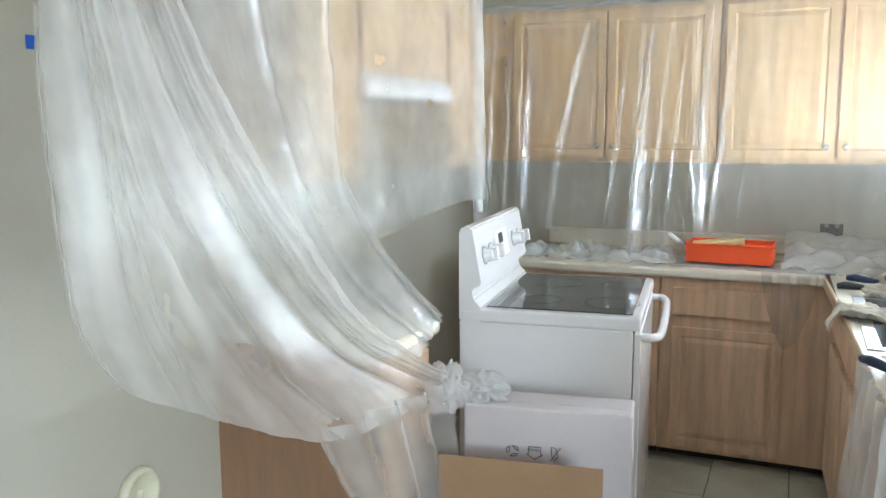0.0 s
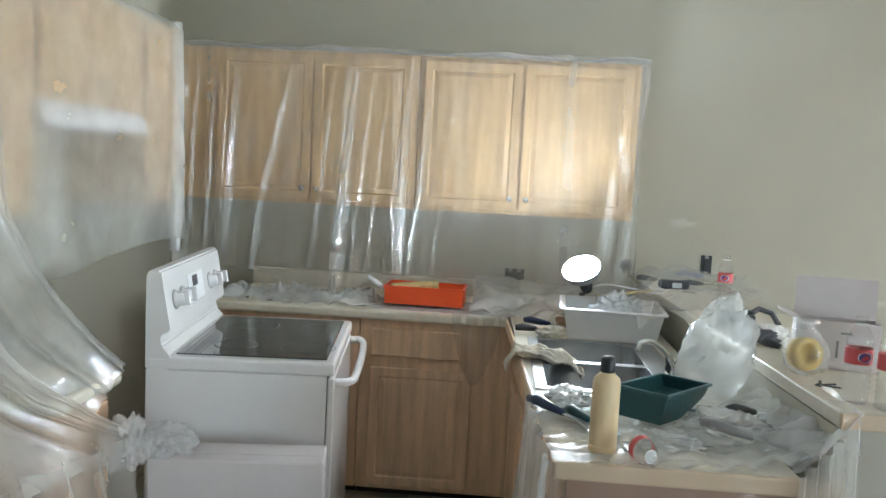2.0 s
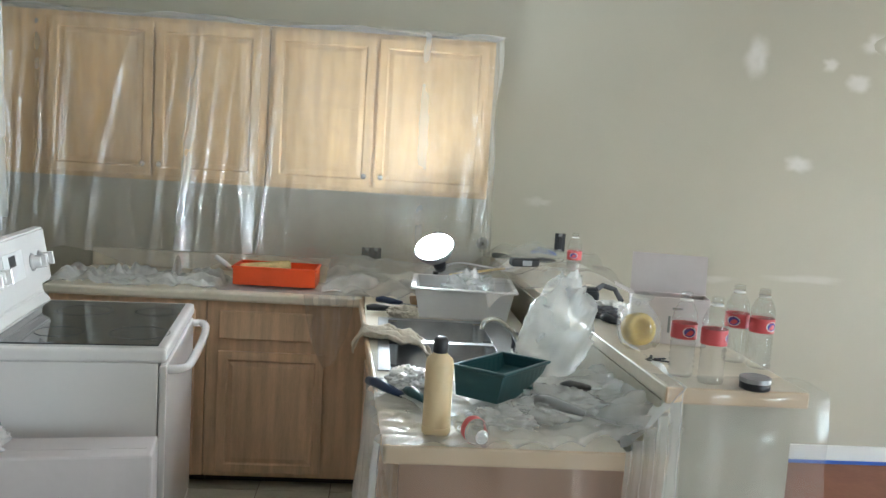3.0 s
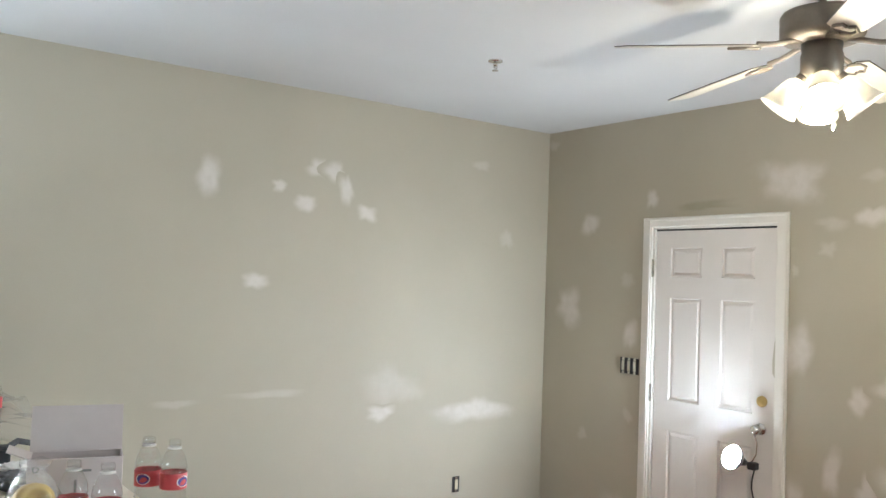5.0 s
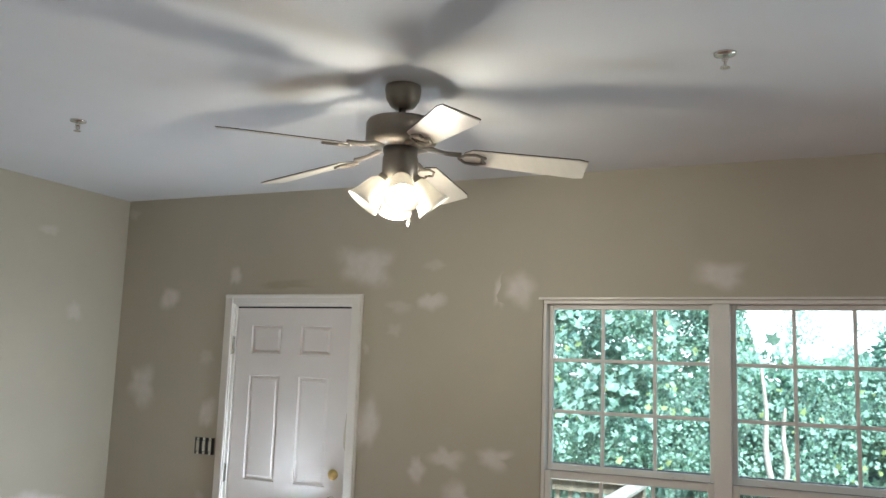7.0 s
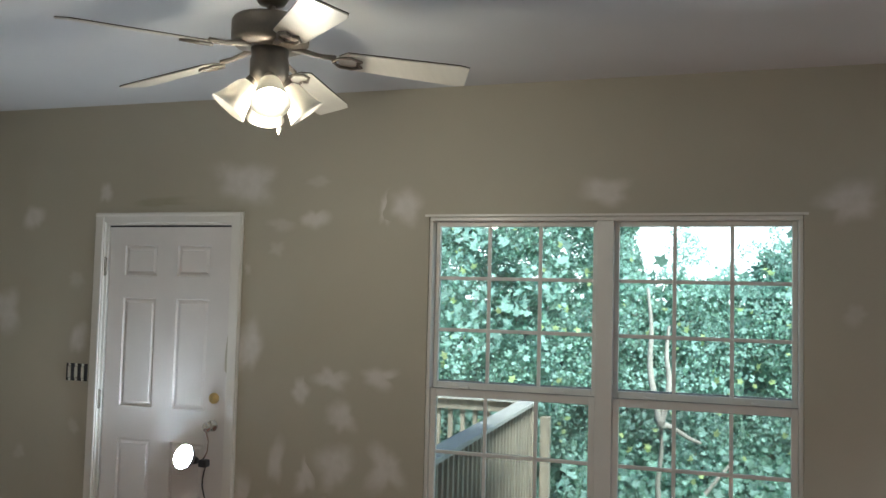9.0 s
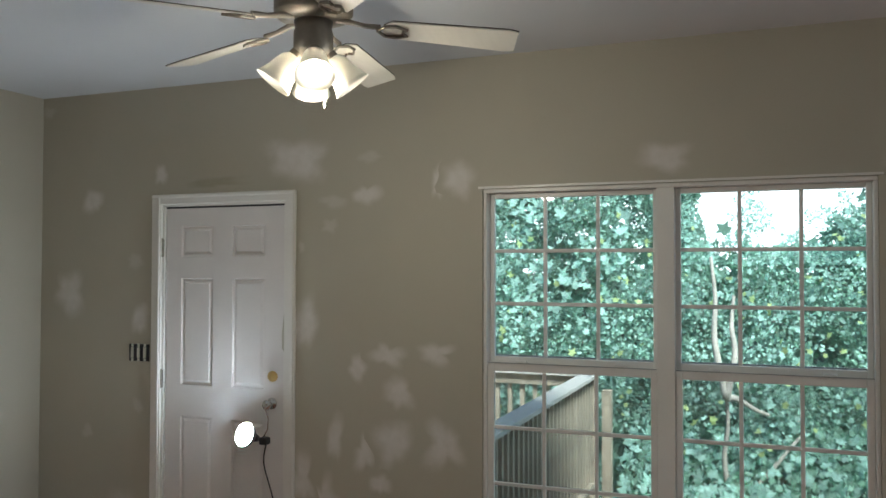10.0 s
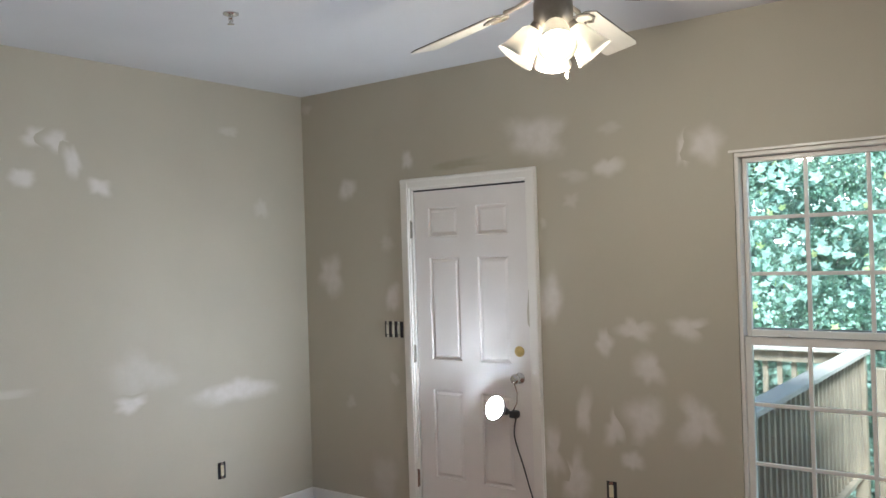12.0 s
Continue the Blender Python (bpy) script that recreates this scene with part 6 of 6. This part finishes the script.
leaf_cloud("low_plants", "leaf_pale", 1500, lambda r: (lambda x, y: Vector((x, y, bank(x, y) + 0.85 + r.uniform(-0.2, 0.15))))(r.uniform(7.2, 8.4), r.uniform(-2.0, 2.1)), 0.10, "large pale leaves among low plants beyond the deck", "plants", 15)
leaf_cloud("low_plants", "leaf", 6000, lambda r: (lambda x, y: Vector((x, y, bank(x, y) + 0.75 + r.uniform(-0.25, 0.15))))(r.uniform(7.2, 8.6), r.uniform(-2.0, 2.1)), 0.085, "broad pale leaves of low plants beyond the deck", "plants", 5)


def sky_sprays(r):
    y = r.uniform(-0.9, 1.9)
    z = 1.75 + 2.2 * r.random() ** 1.6
    if noise.noise((y * 2.6, z * 2.6, 9)) + 0.5 * noise.noise((y * 9, z * 9, 2)) < -0.08 + 0.35 * (z - 1.9) - 0.35 * max(0, 0.5 - y):
        return None
    return Vector((9.6 + r.uniform(-0.4, 0.4), y, z))


leaf_cloud("sparse_branches", "leaf_pale", 15000, sky_sprays, 0.036, "sparse leafy sprays against the sky", "branches", 6)


def tree(base, tips, r0, label):
    t = thing("tree", base, label, "tree")
    for i, tip in enumerate(tips):
        pts = [bez([(0, 0, 0), tuple(Vector(tip) * 0.35 + Vector((0, 0.05 * (-1) ** i, 0.05))), tuple(Vector(tip) * 0.7), tip], k / 14) for k in range(15)]
        part("trunk" if i == 0 else "limb", rod(pts, [r0 * (1 - 0.6 * k / 14) for k in range(15)], 8), "bark", t, "", True)
    return t


tree((7.7, 1.17, 0.55), ((0.25, 0.14, 1.25), (0.2, -0.06, 0.9), (0.15, -0.35, -0.15)), 0.034, "slender pale forked tree trunk before the vines")
tree((7.9, 1.13, -0.5), ((-0.1, 0.05, 1.15), (0.3, -0.6, 0.7)), 0.03, "slender pale tree stem leaning in thicket")

# ---- kitchen floor tiles ----
tile_bm = box(0, 0, -0.005, 0.326, 0.326, 0.002, 0.002, 1)
first = link("tile", tile_bm, "tile", floor)
TX, TY = -1.046 - 0.33 * 5 + 0.002, 4.075 - 0.33 * 7 + 0.002
first.location = (TX, TY, 0)
for i in range(7):
    for j in range(9):
        if i or j:
            o = new("tile", first.data)
            o.parent, o.location = floor, (TX + i * 0.33, TY + j * 0.33, 0)
